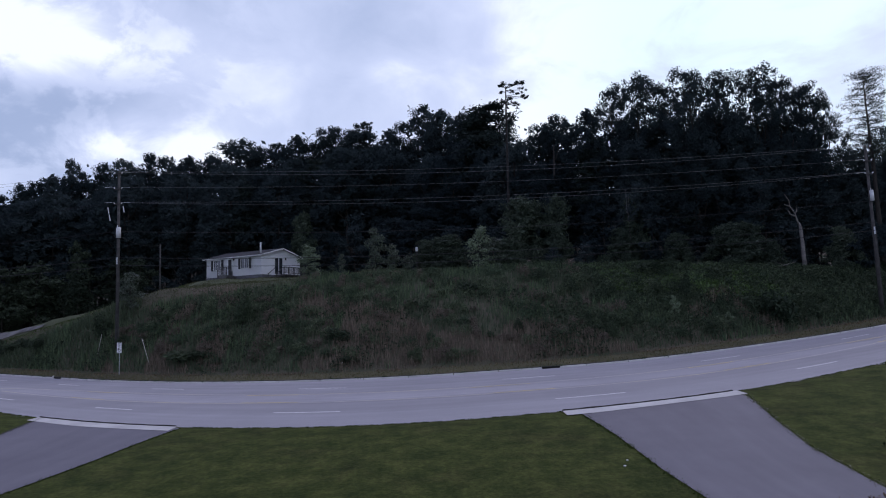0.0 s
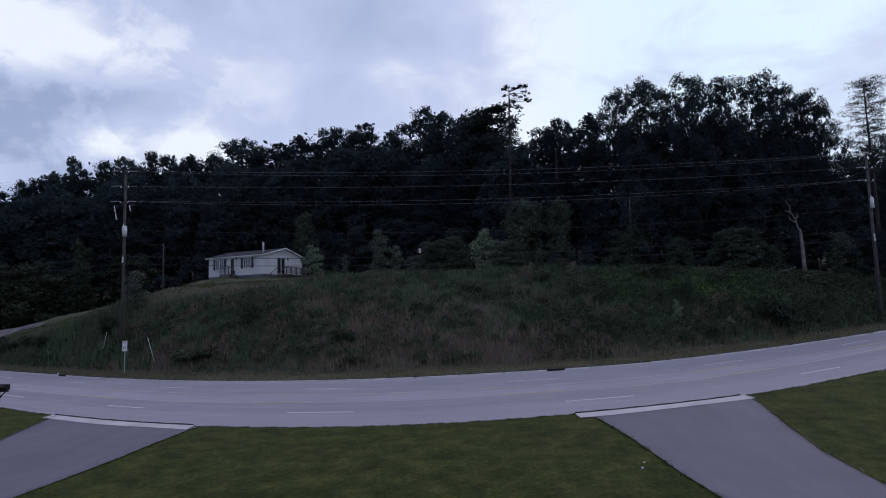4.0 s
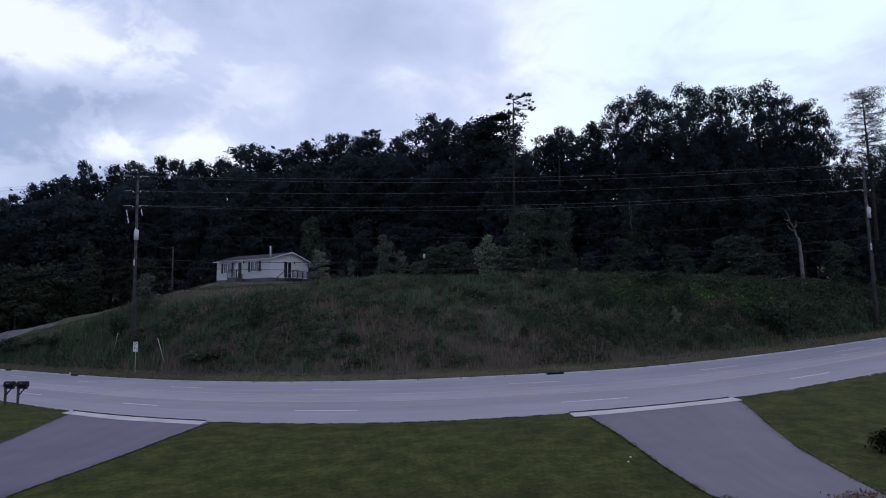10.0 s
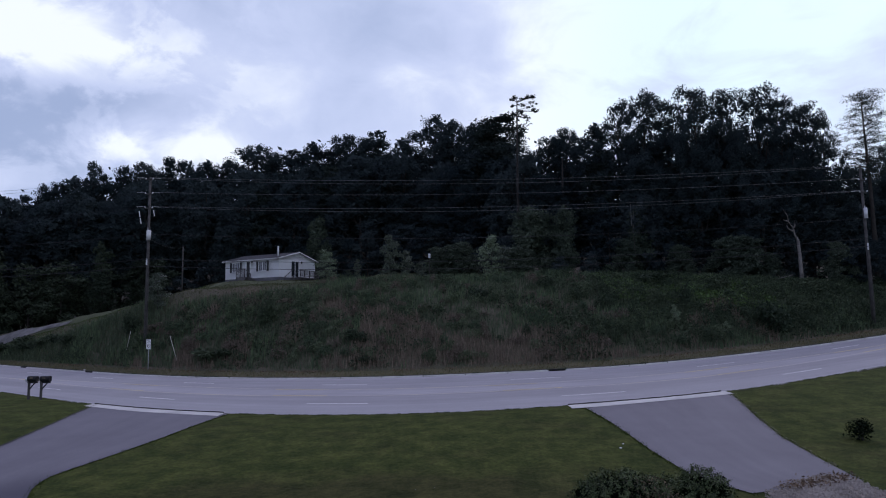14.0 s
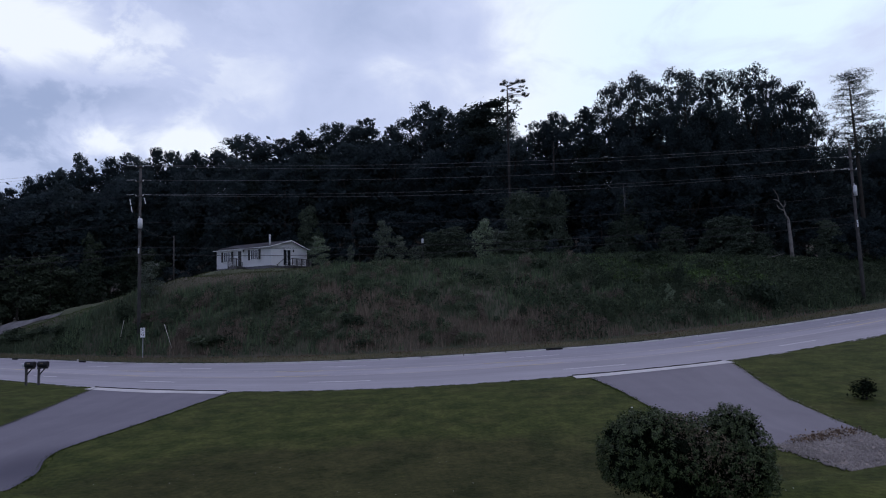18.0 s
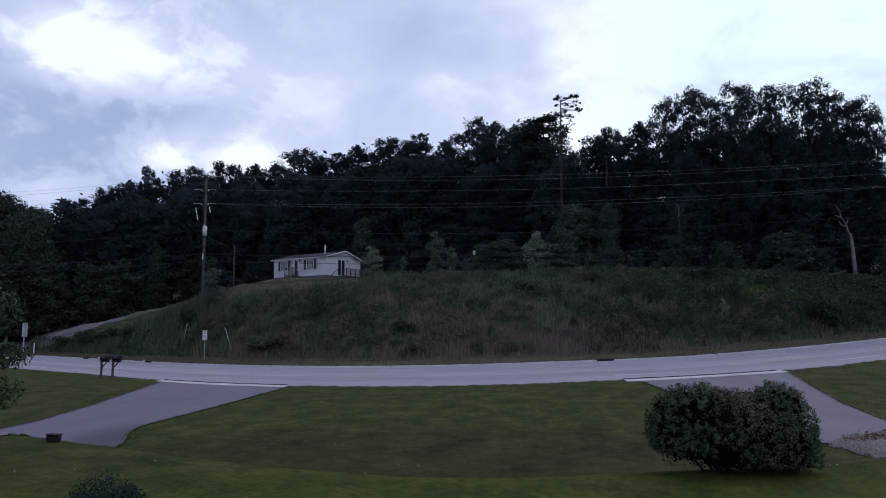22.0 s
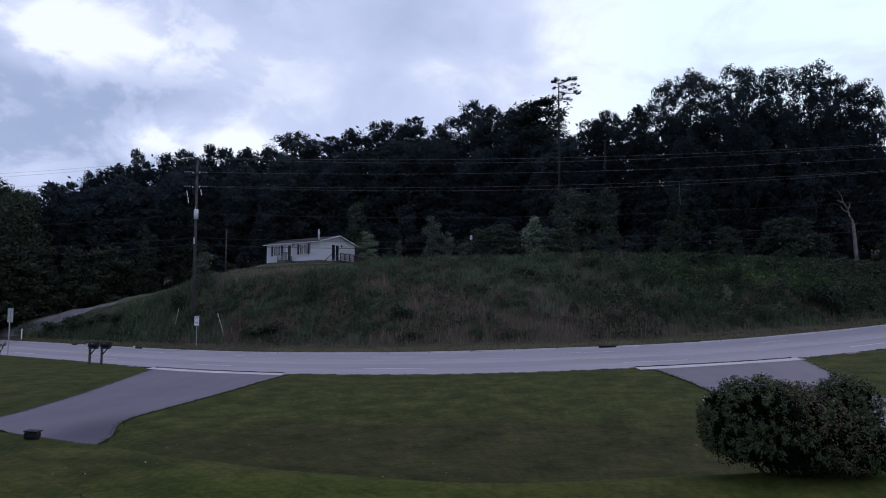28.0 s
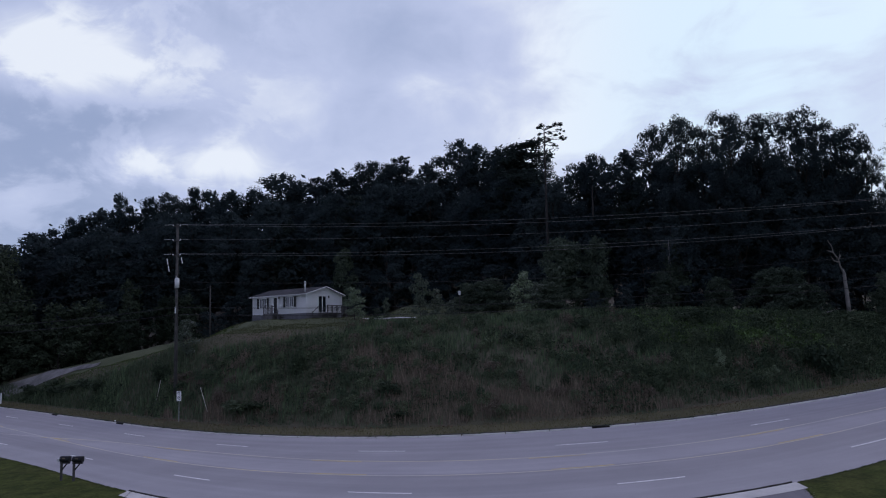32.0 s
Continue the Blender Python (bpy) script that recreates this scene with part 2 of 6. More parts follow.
def asphalt_material(name, lo, hi, lanes=False, corner_shade=False):
    m, nt, b = material(name, 0.82, 0, 0.35)
    tc = nt.nodes.new("ShaderNodeTexCoord")
    big, fine = noise_node(nt, 0.22, 6, 0.65), noise_node(nt, 60, 3, 0.7)
    mp, wear = nt.nodes.new("ShaderNodeMapping"), nt.nodes.new("ShaderNodeTexNoise")
    mp.inputs["Scale"].default_value = (0.05, 1.1, 1)
    wear.inputs["Scale"].default_value, wear.inputs["Detail"].default_value = 1.0, 4
    nt.links.new(tc.outputs["UV"], mp.inputs[0])
    nt.links.new(mp.outputs[0], wear.inputs["Vector"])
    c = ramp_node(nt, big, ((0.3, lo), (0.7, hi)))
    c = mix_node(nt, 1.0, c, ramp_node(nt, wear.outputs[0], ((0.3, (0.90, 0.90, 0.91)), (0.7, (1.06, 1.06, 1.06)))), "MULTIPLY")
    c = mix_node(nt, 1.0, c, ramp_node(nt, fine, ((0.3, (0.88, 0.88, 0.88)), (0.7, (1.1, 1.1, 1.1)))), "MULTIPLY")
    if lanes:
        # darker driven lanes, a paler turn lane in the middle
        sep, div = nt.nodes.new("ShaderNodeSeparateXYZ"), nt.nodes.new("ShaderNodeMath")
        nt.links.new(tc.outputs["UV"], sep.inputs[0])
        div.operation, div.inputs[1].default_value = "DIVIDE", 20.0
        nt.links.new(sep.outputs[1], div.inputs[0])
        tone = [(0.0, 1.02), (0.05, 0.98), (0.18, 1.0), (0.22, 0.90), (0.29, 0.86), (0.37, 0.90), (0.41, 1.05), (0.48, 1.07), (0.56, 1.05), (0.59, 0.93), (0.70, 0.96), (0.76, 0.93), (0.92, 0.97), (1.0, 1.03)]
        c = mix_node(nt, 1.0, c, ramp_node(nt, div.outputs[0], [(p, (v, v, v)) for p, v in tone]), "MULTIPLY")
    if corner_shade:
        # a dark patch that puts the low corner's shade into the asphalt colour
        at, ln, mr = nt.nodes.new("ShaderNodeMapping"), nt.nodes.new("ShaderNodeVectorMath"), nt.nodes.new("ShaderNodeMapRange")
        at.inputs["Location"].default_value, at.inputs["Scale"].default_value = (10.8 * 0.42, -12.9 * 0.30, 0.0), (0.42, 0.30, 0.0)
        ln.operation = "LENGTH"
        nt.links.new(tc.outputs["Object"], at.inputs[0])
        nt.links.new(at.outputs[0], ln.inputs[0])
        nt.links.new(ln.outputs["Value"], mr.inputs[0])
        mr.interpolation_type = "SMOOTHSTEP"
        for i, q in enumerate((0.10, 1.05, 0.95, 0.0), 1):
            mr.inputs[i].default_value = q
        c = mix_node(nt, mr.outputs[0], c, mix_node(nt, 1.0, c, (0.42, 0.42, 0.50), "MULTIPLY"))
    nt.links.new(c, b.inputs["Base Color"])
    bump(nt, b, fine, 0.25, 0.006)
    return m


def siding_material():
    m, nt, b = material("white_vinyl_siding", 0.55, 0, 0.35)
    n1 = noise_node(nt, 0.7, 5, 0.6)
    nt.links.new(ramp_node(nt, n1, ((0.3, (0.82, 0.82, 0.85)), (0.7, (0.90, 0.90, 0.91)))), b.inputs["Base Color"])
    tc, wv = nt.nodes.new("ShaderNodeTexCoord"), nt.nodes.new("ShaderNodeTexWave")
    wv.wave_type, wv.bands_direction, wv.wave_profile = "BANDS", "Z", "SAW"
    wv.inputs["Scale"].default_value = 1.4
    nt.links.new(tc.outputs["Object"], wv.inputs["Vector"])
    bump(nt, b, wv.outputs["Fac"], 0.5, 0.02)
    return m


def glass_material():
    m, nt, b = material("window_glass", 0.06, 0, 0.6)
    b.inputs["Base Color"].default_value = (0.02, 0.024, 0.03, 1)
    return m


MAT = {
    "lawn": lawn_material(),
    "verge": two_scale("rough_verge_grass", ((0.3, (0.050, 0.050, 0.024)), (0.7, (0.096, 0.086, 0.046))), 0.5, 0.5, 12, 0.95, 0.8, 0.05),
    "bank": two_scale("weedy_bank_soil", ((0.3, (0.041, 0.053, 0.028)), (0.5, (0.064, 0.062, 0.039)), (0.75, (0.106, 0.081, 0.062))), 0.16, 0.5, 5, 0.95, 0.9, 0.1),
    "yard": two_scale("hilltop_yard_grass", ((0.3, (0.040, 0.050, 0.024)), (0.7, (0.072, 0.082, 0.042))), 0.3, 0.4, 8, 0.95, 0.6, 0.05),
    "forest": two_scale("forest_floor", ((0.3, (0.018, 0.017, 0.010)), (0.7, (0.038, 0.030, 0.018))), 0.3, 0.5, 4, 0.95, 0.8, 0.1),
    "road": asphalt_material("old_grey_asphalt", (0.247, 0.241, 0.256), (0.294, 0.287, 0.304), True),
    "drive": asphalt_material("driveway_asphalt", (0.108, 0.102, 0.118), (0.147, 0.140, 0.159), corner_shade=True),
    "concrete": two_scale("weathered_concrete", ((0.3, (0.36, 0.35, 0.34)), (0.7, (0.50, 0.49, 0.47))), 0.8, 0.25, 30, 0.85, 0.3, 0.01),
    "dirt": two_scale("gravel_track", ((0.35, (0.09, 0.088, 0.086)), (0.65, (0.185, 0.180, 0.176))), 0.6, 0.3, 10, 0.95, 0.5, 0.03),
    "gravel": two_scale("pale_gravel", ((0.3, (0.12, 0.104, 0.088)), (0.7, (0.24, 0.212, 0.185))), 2.5, 0.5, 25, 0.95, 0.4, 0.02),
    "white_line": two_scale("worn_white_road_paint", ((0.3, (0.56, 0.56, 0.56)), (0.7, (0.82, 0.82, 0.81))), 1.5, 0.3, 20, 0.7, 0.2, 0.003),
    "yellow_dash": two_scale("worn_yellow_road_paint", ((0.35, (0.40, 0.34, 0.20)), (0.65, (0.56, 0.42, 0.15))), 1.2, 0.25, 20, 0.7, 0.2, 0.003),
    "yellow_line": two_scale("faded_yellow_road_paint", ((0.42, (0.43, 0.42, 0.39)), (0.62, (0.52, 0.46, 0.30))), 0.11, 0.25, 20, 0.7, 0.2, 0.003),
    "wood": two_scale("weathered_pole_wood", ((0.3, (0.036, 0.035, 0.034)), (0.7, (0.080, 0.076, 0.074))), 2.0, 0.4, 30, 0.9, 0.5, 0.01),
    "deck": two_scale("grey_deck_timber", ((0.3, (0.055, 0.052, 0.054)), (0.7, (0.120, 0.114, 0.116))), 2.0, 0.3, 30, 0.85, 0.4, 0.006),
    "bark": two_scale("tree_bark", ((0.3, (0.020, 0.018, 0.016)), (0.7, (0.050, 0.044, 0.039))), 1.2, 0.5, 14, 0.95, 0.9, 0.04),
    "pine_bark": two_scale("grey_pine_bark", ((0.3, (0.016, 0.015, 0.015)), (0.7, (0.042, 0.039, 0.038))), 1.6, 0.5, 12, 0.95, 0.8, 0.03),
    "pale_wood": two_scale("bleached_dead_wood", ((0.3, (0.07, 0.066, 0.062)), (0.7, (0.20, 0.188, 0.176))), 1.5, 0.4, 14, 0.9, 0.7, 0.03),
    "siding": siding_material(),
    "trim": two_scale("white_trim_paint", ((0.3, (0.68, 0.68, 0.68)), (0.7, (0.82, 0.82, 0.82))), 2.0, 0.1, 20, 0.5, 0.1, 0.003),
    "shingle": two_scale("grey_roof_shingles", ((0.3, (0.085, 0.085, 0.090)), (0.7, (0.150, 0.150, 0.155))), 1.2, 0.35, 9, 0.9, 0.7, 0.02),
    "skirt": two_scale("grey_skirting", ((0.3, (0.060, 0.060, 0.070)), (0.7, (0.125, 0.125, 0.140))), 1.5, 0.2, 12, 0.8, 0.3, 0.01),
    "shutter": two_scale("black_shutter", ((0.3, (0.016, 0.016, 0.018)), (0.7, (0.030, 0.030, 0.034))), 3.0, 0.2, 20, 0.6, 0.2, 0.004),
    "glass": glass_material(),
    "curtain": two_scale("grey_curtain", ((0.3, (0.16, 0.16, 0.18)), (0.7, (0.28, 0.28, 0.31))), 4.0, 0.2, 20, 0.9, 0.2, 0.004),
    "metal": two_scale("galvanised_metal", ((0.3, (0.32, 0.33, 0.34)), (0.7, (0.48, 0.49, 0.50))), 4.0, 0.15, 30, 0.45, 0.1, 0.002, metal=0.7),
    "can": two_scale("pale_grey_transformer_paint", ((0.3, (0.40, 0.41, 0.42)), (0.7, (0.54, 0.55, 0.56))), 3.0, 0.15, 25, 0.5, 0.1, 0.002),
    "porcelain": two_scale("glazed_insulator", ((0.3, (0.40, 0.40, 0.42)), (0.7, (0.58, 0.58, 0.60))), 6.0, 0.1, 25, 0.25, 0.05, 0.002, spec=0.5),
    "cable": two_scale("dull_aluminium_cable", ((0.3, (0.12, 0.12, 0.13)), (0.7, (0.19, 0.19, 0.20))), 2.0, 0.15, 25, 0.5, 0.1, 0.002, metal=0.4),
    "black_cable": two_scale("black_telephone_cable", ((0.3, (0.012, 0.012, 0.013)), (0.7, (0.022, 0.022, 0.024))), 2.0, 0.15, 25, 0.6, 0.1, 0.002),
    "black": two_scale("black_enamel", ((0.3, (0.008, 0.008, 0.010)), (0.7, (0.018, 0.018, 0.021))), 4.0, 0.2, 25, 0.55, 0.1, 0.002, spec=0.2),
    "sign_white": two_scale("white_sign_sheet", ((0.3, (0.66, 0.66, 0.66)), (0.7, (0.80, 0.80, 0.80))), 3.0, 0.08, 25, 0.5, 0.05, 0.001),
    "rod": two_scale("pale_plastic_guard", ((0.3, (0.30, 0.29, 0.25)), (0.7, (0.42, 0.40, 0.35))), 3.0, 0.1, 25, 0.6, 0.05, 0.001),
    "dark_box": two_scale("dark_plastic_box", ((0.3, (0.005, 0.005, 0.007)), (0.7, (0.012, 0.012, 0.015))), 6.0, 0.2, 30, 0.7, 0.2, 0.004),
    "drain": two_scale("drain_mouth_shade", ((0.3, (0.004, 0.004, 0.004)), (0.7, (0.010, 0.010, 0.010))), 4.0, 0.2, 30, 0.9, 0.2, 0.004),
    # blue-grey cast: the haze over the wood is put into the leaf colour
    "oak": leaf_material("hazed_oak_leaves", (0.031, 0.043, 0.051), (0.043, 0.058, 0.066), 0.42, 0.95, 0.02),
    "oak_dull": leaf_material("dull_roadside_leaves", (0.016, 0.023, 0.017), (0.046, 0.060, 0.042), 0.15, 0.75, 0.1),
    "oak_light": leaf_material("young_leaves", (0.029, 0.042, 0.034), (0.073, 0.094, 0.068), 0.2, 0.7, 0.15, (0.84, 0.87, 0.84), (1.28, 1.26, 1.16)),
    "sapling": leaf_material("pale_sapling_leaves", (0.078, 0.108, 0.068), (0.165, 0.205, 0.135), low=(1.02, 1.04, 1.0), high=(1.28, 1.27, 1.2)),
    "sapling_dull": leaf_material("dull_sapling_leaves", (0.039, 0.054, 0.040), (0.092, 0.115, 0.083), low=(0.92, 0.95, 0.92), high=(1.15, 1.15, 1.1)),
    "pine": leaf_material("pine_needles", (0.018, 0.026, 0.026), (0.036, 0.048, 0.046), 0.25, 0.8, 0.05),
    "scrub": leaf_material("scrub_leaves", (0.029, 0.042, 0.027), (0.059, 0.078, 0.048), 0.2, 0.75, 0.1),
    "vine": leaf_material("kudzu_leaves", (0.045, 0.085, 0.022), (0.090, 0.150, 0.042)),
    "grass": leaf_material("tall_green_grass", (0.050, 0.072, 0.038), (0.125, 0.156, 0.091), 0.3, 0.7),
    "deep_grass": leaf_material("dark_clump_grass", (0.035, 0.056, 0.036), (0.094, 0.130, 0.075), 0.3, 0.75, 0.15),
    "straw": leaf_material("tall_brown_grass", (0.097, 0.078, 0.063), (0.184, 0.147, 0.120), 0.3, 0.85),
    "blade": leaf_material("mown_grass_blades", (0.034, 0.047, 0.013), (0.066, 0.077, 0.024), 0.45, 0.8, 0.1),
    "rhodo": leaf_material("lit_evergreen_leaves", (0.014, 0.025, 0.010), (0.074, 0.100, 0.040), 0.15, 0.6, 0.2),
    "rust_litter": leaf_material("rust_leaf_litter", (0.070, 0.046, 0.034), (0.230, 0.160, 0.112), 0.1, 0.8, 0.1),
    "garden_leaf": leaf_material("garden_tree_leaves", (0.022, 0.036, 0.014), (0.085, 0.115, 0.046), 0.25, 0.6, 0.2),
    "rhodo_dark": leaf_material("shaded_and_dark_evergreen_leaves", (0.004, 0.007, 0.004), (0.014, 0.022, 0.010), 0.1, 0.8, 0.05),
    "rhodo_red": leaf_material("rust_brown_dead_leaves", (0.052, 0.040, 0.028), (0.150, 0.118, 0.082), 0.15, 0.75),
    "juniper": leaf_material("blue_green_juniper", (0.006, 0.016, 0.014), (0.028, 0.050, 0.042), 0.1, 0.7, 0.12),
    "white_bit": two_scale("white_scrap", ((0.3, (0.60, 0.60, 0.58)), (0.7, (0.78, 0.78, 0.76))), 8.0, 0.1, 40, 0.7, 0.1, 0.001),
    "flank": leaf_material("mown_slope_grass", (0.055, 0.076, 0.026), (0.105, 0.128, 0.052), 0.3, 0.8, 0.1),
    "yard_blade": leaf_material("dull_yard_grass", (0.056, 0.062, 0.034), (0.104, 0.108, 0.062), 0.3, 0.85, 0.1),
    "verge_blade": leaf_material("olive_verge_grass", (0.055, 0.057, 0.029), (0.132, 0.123, 0.068), 0.3, 0.8, 0.1),
    "joint": two_scale("dark_joint_and_shade_strip", ((0.3, (0.020, 0.019, 0.019)), (0.7, (0.045, 0.042, 0.040))), 3.0, 0.3, 30, 0.9, 0.3, 0.004),
    "edge_blade": leaf_material("uncut_edge_grass", (0.028, 0.044, 0.012), (0.066, 0.086, 0.026), 0.3, 0.8, 0.1),
    "petal": two_scale("white_clover_petals", ((0.3, (0.55, 0.55, 0.52)), (0.7, (0.72, 0.72, 0.70))), 8.0, 0.1, 40, 0.8, 0.1, 0.001),
    "stone": two_scale("gravel_stone", ((0.3, (0.14, 0.125, 0.11)), (0.7, (0.36, 0.325, 0.29))), 3.0, 0.3, 40, 0.9, 0.3, 0.004, coord="Generated"),
}


# ---------------------------------------------------------------- mesh helpers
def mesh_object(name, verts, faces, mats, index=None, uvs=None, smooth=False):
    me = bpy.data.meshes.new(name)
    me.from_pydata([tuple(v) for v in verts] if not isinstance(verts, np.ndarray) else verts.tolist(), [], faces if isinstance(faces, list) else faces.tolist())
    for m in mats if isinstance(mats, (list, tuple)) else [mats]:
        me.materials.append(MAT[m])
    if index is not None:
        me.polygons.foreach_set("material_index", np.asarray(index, dtype=np.int32))
    if smooth:
        me.polygons.foreach_set("use_smooth", np.ones(len(me.polygons), dtype=bool))
    if uvs is not None:
        layer = me.uv_layers.new(name="UVMap")
        vi = np.zeros(len(me.loops), dtype=np.int32)
        me.loops.foreach_get("vertex_index", vi)
        layer.data.foreach_set("uv", np.asarray(uvs, dtype=np.float32)[vi].ravel())
    me.update()
    return new(name, me)


def under(ob, parent, label=""):
    ob.parent = parent
    return tagged(ob, label)


def part(name, bm, mat, parent, label="", smooth=False):
    me = bpy.data.meshes.new(name)
    bm.normal_update()
    bm.to_mesh(me)
    bm.free()
    me.materials.append(MAT[mat])
    if smooth:
        me.polygons.foreach_set("use_smooth", np.ones(len(me.polygons), dtype=bool))
    ob = new(name, me)
    if parent is not None:
        ob.parent = parent
    return tagged(ob, label)


def thing(name, at, label, category, group="", turn=0.0):
    ob = new(name)
    ob.empty_display_size = 0.2
    ob.matrix_world = pose(*at, 0, 0, turn)
    return tagged(ob, label, category, group)


def block(c, s, rot=(0, 0, 0), bevel=0.0, bm=None):
    """A bevelled block: centre, size, turn in degrees."""
    bm = bm or bmesh.new()
    r = bmesh.ops.create_cube(bm, size=1.0, matrix=pose(*c, *rot) @ Matrix.Diagonal((*s, 1)))
    if bevel:
        edges = list({e for v in r["verts"] for e in v.link_edges})
        bmesh.ops.bevel(bm, geom=edges, offset=bevel, segments=1, affect="EDGES")
    return bm


def rod(a, b, r0, r1=None, sides=8, bm=None):
    bm = bm or bmesh.new()
    a, b = Vector(a), Vector(b)
    d = b - a
    m = Matrix.Translation((a + b) / 2) @ d.to_track_quat("Z", "Y").to_matrix().to_4x4()
    bmesh.ops.create_cone(bm, cap_ends=True, segments=sides, radius1=r0, radius2=r0 if r1 is None else r1, depth=d.length, matrix=m)
    return bm


def tube(points, radii, sides=6):
    """A bent tapering tube as vertex and face lists."""
    vs, fs = [], []
    pts = [Vector(p) for p in points]
    for i, p in enumerate(pts):
        d = (pts[min(i + 1, len(pts) - 1)] - pts[max(i - 1, 0)]).normalized()
        q = d.to_track_quat("Z", "Y")
        for k in range(sides):
            a = 2 * math.pi * k / sides
            vs.append(p + q @ Vector((math.cos(a) * radii[i], math.sin(a) * radii[i], 0)))
    for i in range(len(pts) - 1):
        for k in range(sides):
            a, b = i * sides + k, i * sides + (k + 1) % sides
            fs.append([a, b, b + sides, a + sides])
    fs.append([sides - 1 - k for k in range(sides)])
    fs.append([(len(pts) - 1) * sides + k for k in range(sides)])
    return vs, fs


def smooth01(u):
    u = np.clip(u, 0, 1)
    return u * u * (3 - 2 * u)


# ---------------------------------------------------------------- the lie of the land
def bend(c):
    """A line along the road: a quartic in x, carried on straight past its ends."""
    def f(x):
        x = np.asarray(x, dtype=float)
        lo, hi = -30.0, 25.0
        q = np.clip(x, lo, hi)
        y = c[0] + c[1] * q + c[2] * q ** 2 + c[3] * q ** 3 + c[4] * q ** 4
        s = c[1] + 2 * c[2] * q + 3 * c[3] * q ** 2 + 4 * c[4] * q ** 3
        return y + s * (x - q)
    return f


near_edge = bend((22.09, 0.0115, 0.024134, -0.0001083, -0.000009494))
near_dashes = bend((26.28, -0.0339, 0.021924, -0.0000620, -0.000008053))
near_centre = bend((29.99, -0.0253, 0.018386, -0.0000402, -0.000003797))
far_centre = bend((33.59, -0.0445, 0.019582, -0.0000194, -0.000007582))
far_dashes = bend((36.92, -0.0530, 0.015763, -0.0000369, -0.000003373))
far_edge = bend((42.42, -0.0214, 0.012312, -0.0000756, -0.000001963))


def road_z(x):
    x = np.asarray(x, dtype=float)
    q = np.clip(x, -60, 50)
    z = 0.167 + 0.0254 * q + 0.000723 * q ** 2 + 0.00000539 * q ** 3
    return z + (0.0254 + 0.001446 * q + 0.0000162 * q ** 2) * (x - q) * 0.4 - 0.11 * smooth01((x - 2.0) / 12.0)


FALL = 0.18


def road_h(x, y):
    """Height of the carriageway: it leans gently down towards the hill."""
    n, f = near_edge(x), far_edge(x)
    return road_z(x) - FALL * np.clip((y - n) / (f - n), 0, 1)


def hill_top(x):
    r = x * CREST / np.maximum(CREST, far_edge(x) + 8)
    return np.interp(r, (-120, -60, -48, -43, -36, -30, -26, -20, -14, 10, 22, 28, 35, 43, 60, 160), (1.0, 1.2, 1.5, 2.2, 4.4, 6.2, 7.2, 7.55, 7.65, 7.95, 7.55, 7.2, 6.7, 6.4, 6.4, 7.5))


CREST, VERGE = 62.0, 2.7
TRACK = ((-72, 86.0), (-66, 83.5), (-59, 80.6), (-53.7, 79.8), (-51, 79.4), (-47.5, 77.4), (-45.3, 76.0))


def track_foot(x):
    """Front edge of the track that climbs the western flank."""
    return np.interp(x, [a for a, b in TRACK], [b - 1.4 for a, b in TRACK])


def ground_z(x, y):
    """Height of the land: a bench, a swale, the road, a bank and a gentle hilltop."""
    x, y = np.broadcast_arrays(np.asarray(x, dtype=float), np.asarray(y, dtype=float))
    rz, n, f = road_z(x), near_edge(x), far_edge(x)
    # lawn: from the road down into the swale, up on to the bench
    side = np.clip(x, -14, 8) + 1.8
    rise = np.where(side < 0, 5.4 + 0.175 * np.abs(side) ** 1.35, 5.4 + 0.10 * np.abs(side) ** 1.45)
    drop = -0.45 + (0.65 + 0.10 * smooth01((-4.4 - x) / 5.0)) * smooth01((rise + 2.1 - y) / 2.1)
    up = -0.45 + (rz + 0.05 + 0.45) * smooth01((y - 10.5) / np.maximum(n - 10.5, 1.0)) ** 0.85
    lawn = np.where(y > 10.5, up, drop)
    lawn = lawn + 0.012 * np.clip(4 - y, 0, 40)
    # bank and hilltop
    top, e = hill_top(x), y - f
    foot = rz - FALL + 0.055 + 0.125 * np.clip(e, 0, VERGE)
    crest = np.maximum(CREST, f + 8)
    u = np.clip((e - VERGE) / np.maximum(crest - f - VERGE, 3), 0, 1)
    bank = foot + (top - foot) * (1 - (1 - u) ** 1.45)
    beyond = np.clip(y - crest, 0, None)
    # the steep rear rise is added behind the trees to block sky between trunks
    hill = bank + 0.075 * np.clip(beyond, 0, 40) + 0.36 * smooth01((beyond - 36) / 20) * np.clip(beyond - 36, 0, 60)
    hill = hill + 0.36 * np.clip(y - track_foot(x), 0, 2.8) * smooth01((-36.0 - x) / 4.0)
    # the yard climbs towards the wood beside the house
    hill = hill + 0.052 * np.clip(y - 71, 0, 20) * smooth01((x + 14) / 4) * smooth01((8 - x) / 6)
    # a level pad under the house
    pad = smooth01((11.5 - np.abs(x + 20.6)) / 6.0) * smooth01((12.0 - np.abs(y - 80.5)) / 6.0)
    hill = hill * (1 - pad) + 8.82 * pad
    bumps = 0.10 * np.sin(x * 0.9 + y * 0.7) * np.sin(y * 0.8 - x * 0.35) * np.clip((e - 2) / 4, 0, 1)
    return np.where(y <= n, lawn, np.where(y < f, road_h(x, y), hill + bumps))


def gz(x, y):
    return float(ground_z(x, y))


def xs_lines():
    fine = np.arange(-66, 56.01, 0.75)
    out = 56 + np.cumsum(1.5 * 1.22 ** np.arange(0, 24))
    left = -66 - np.cumsum(1.5 * 1.22 ** np.arange(0, 24))
    return np.concatenate([left[::-1], fine, out])


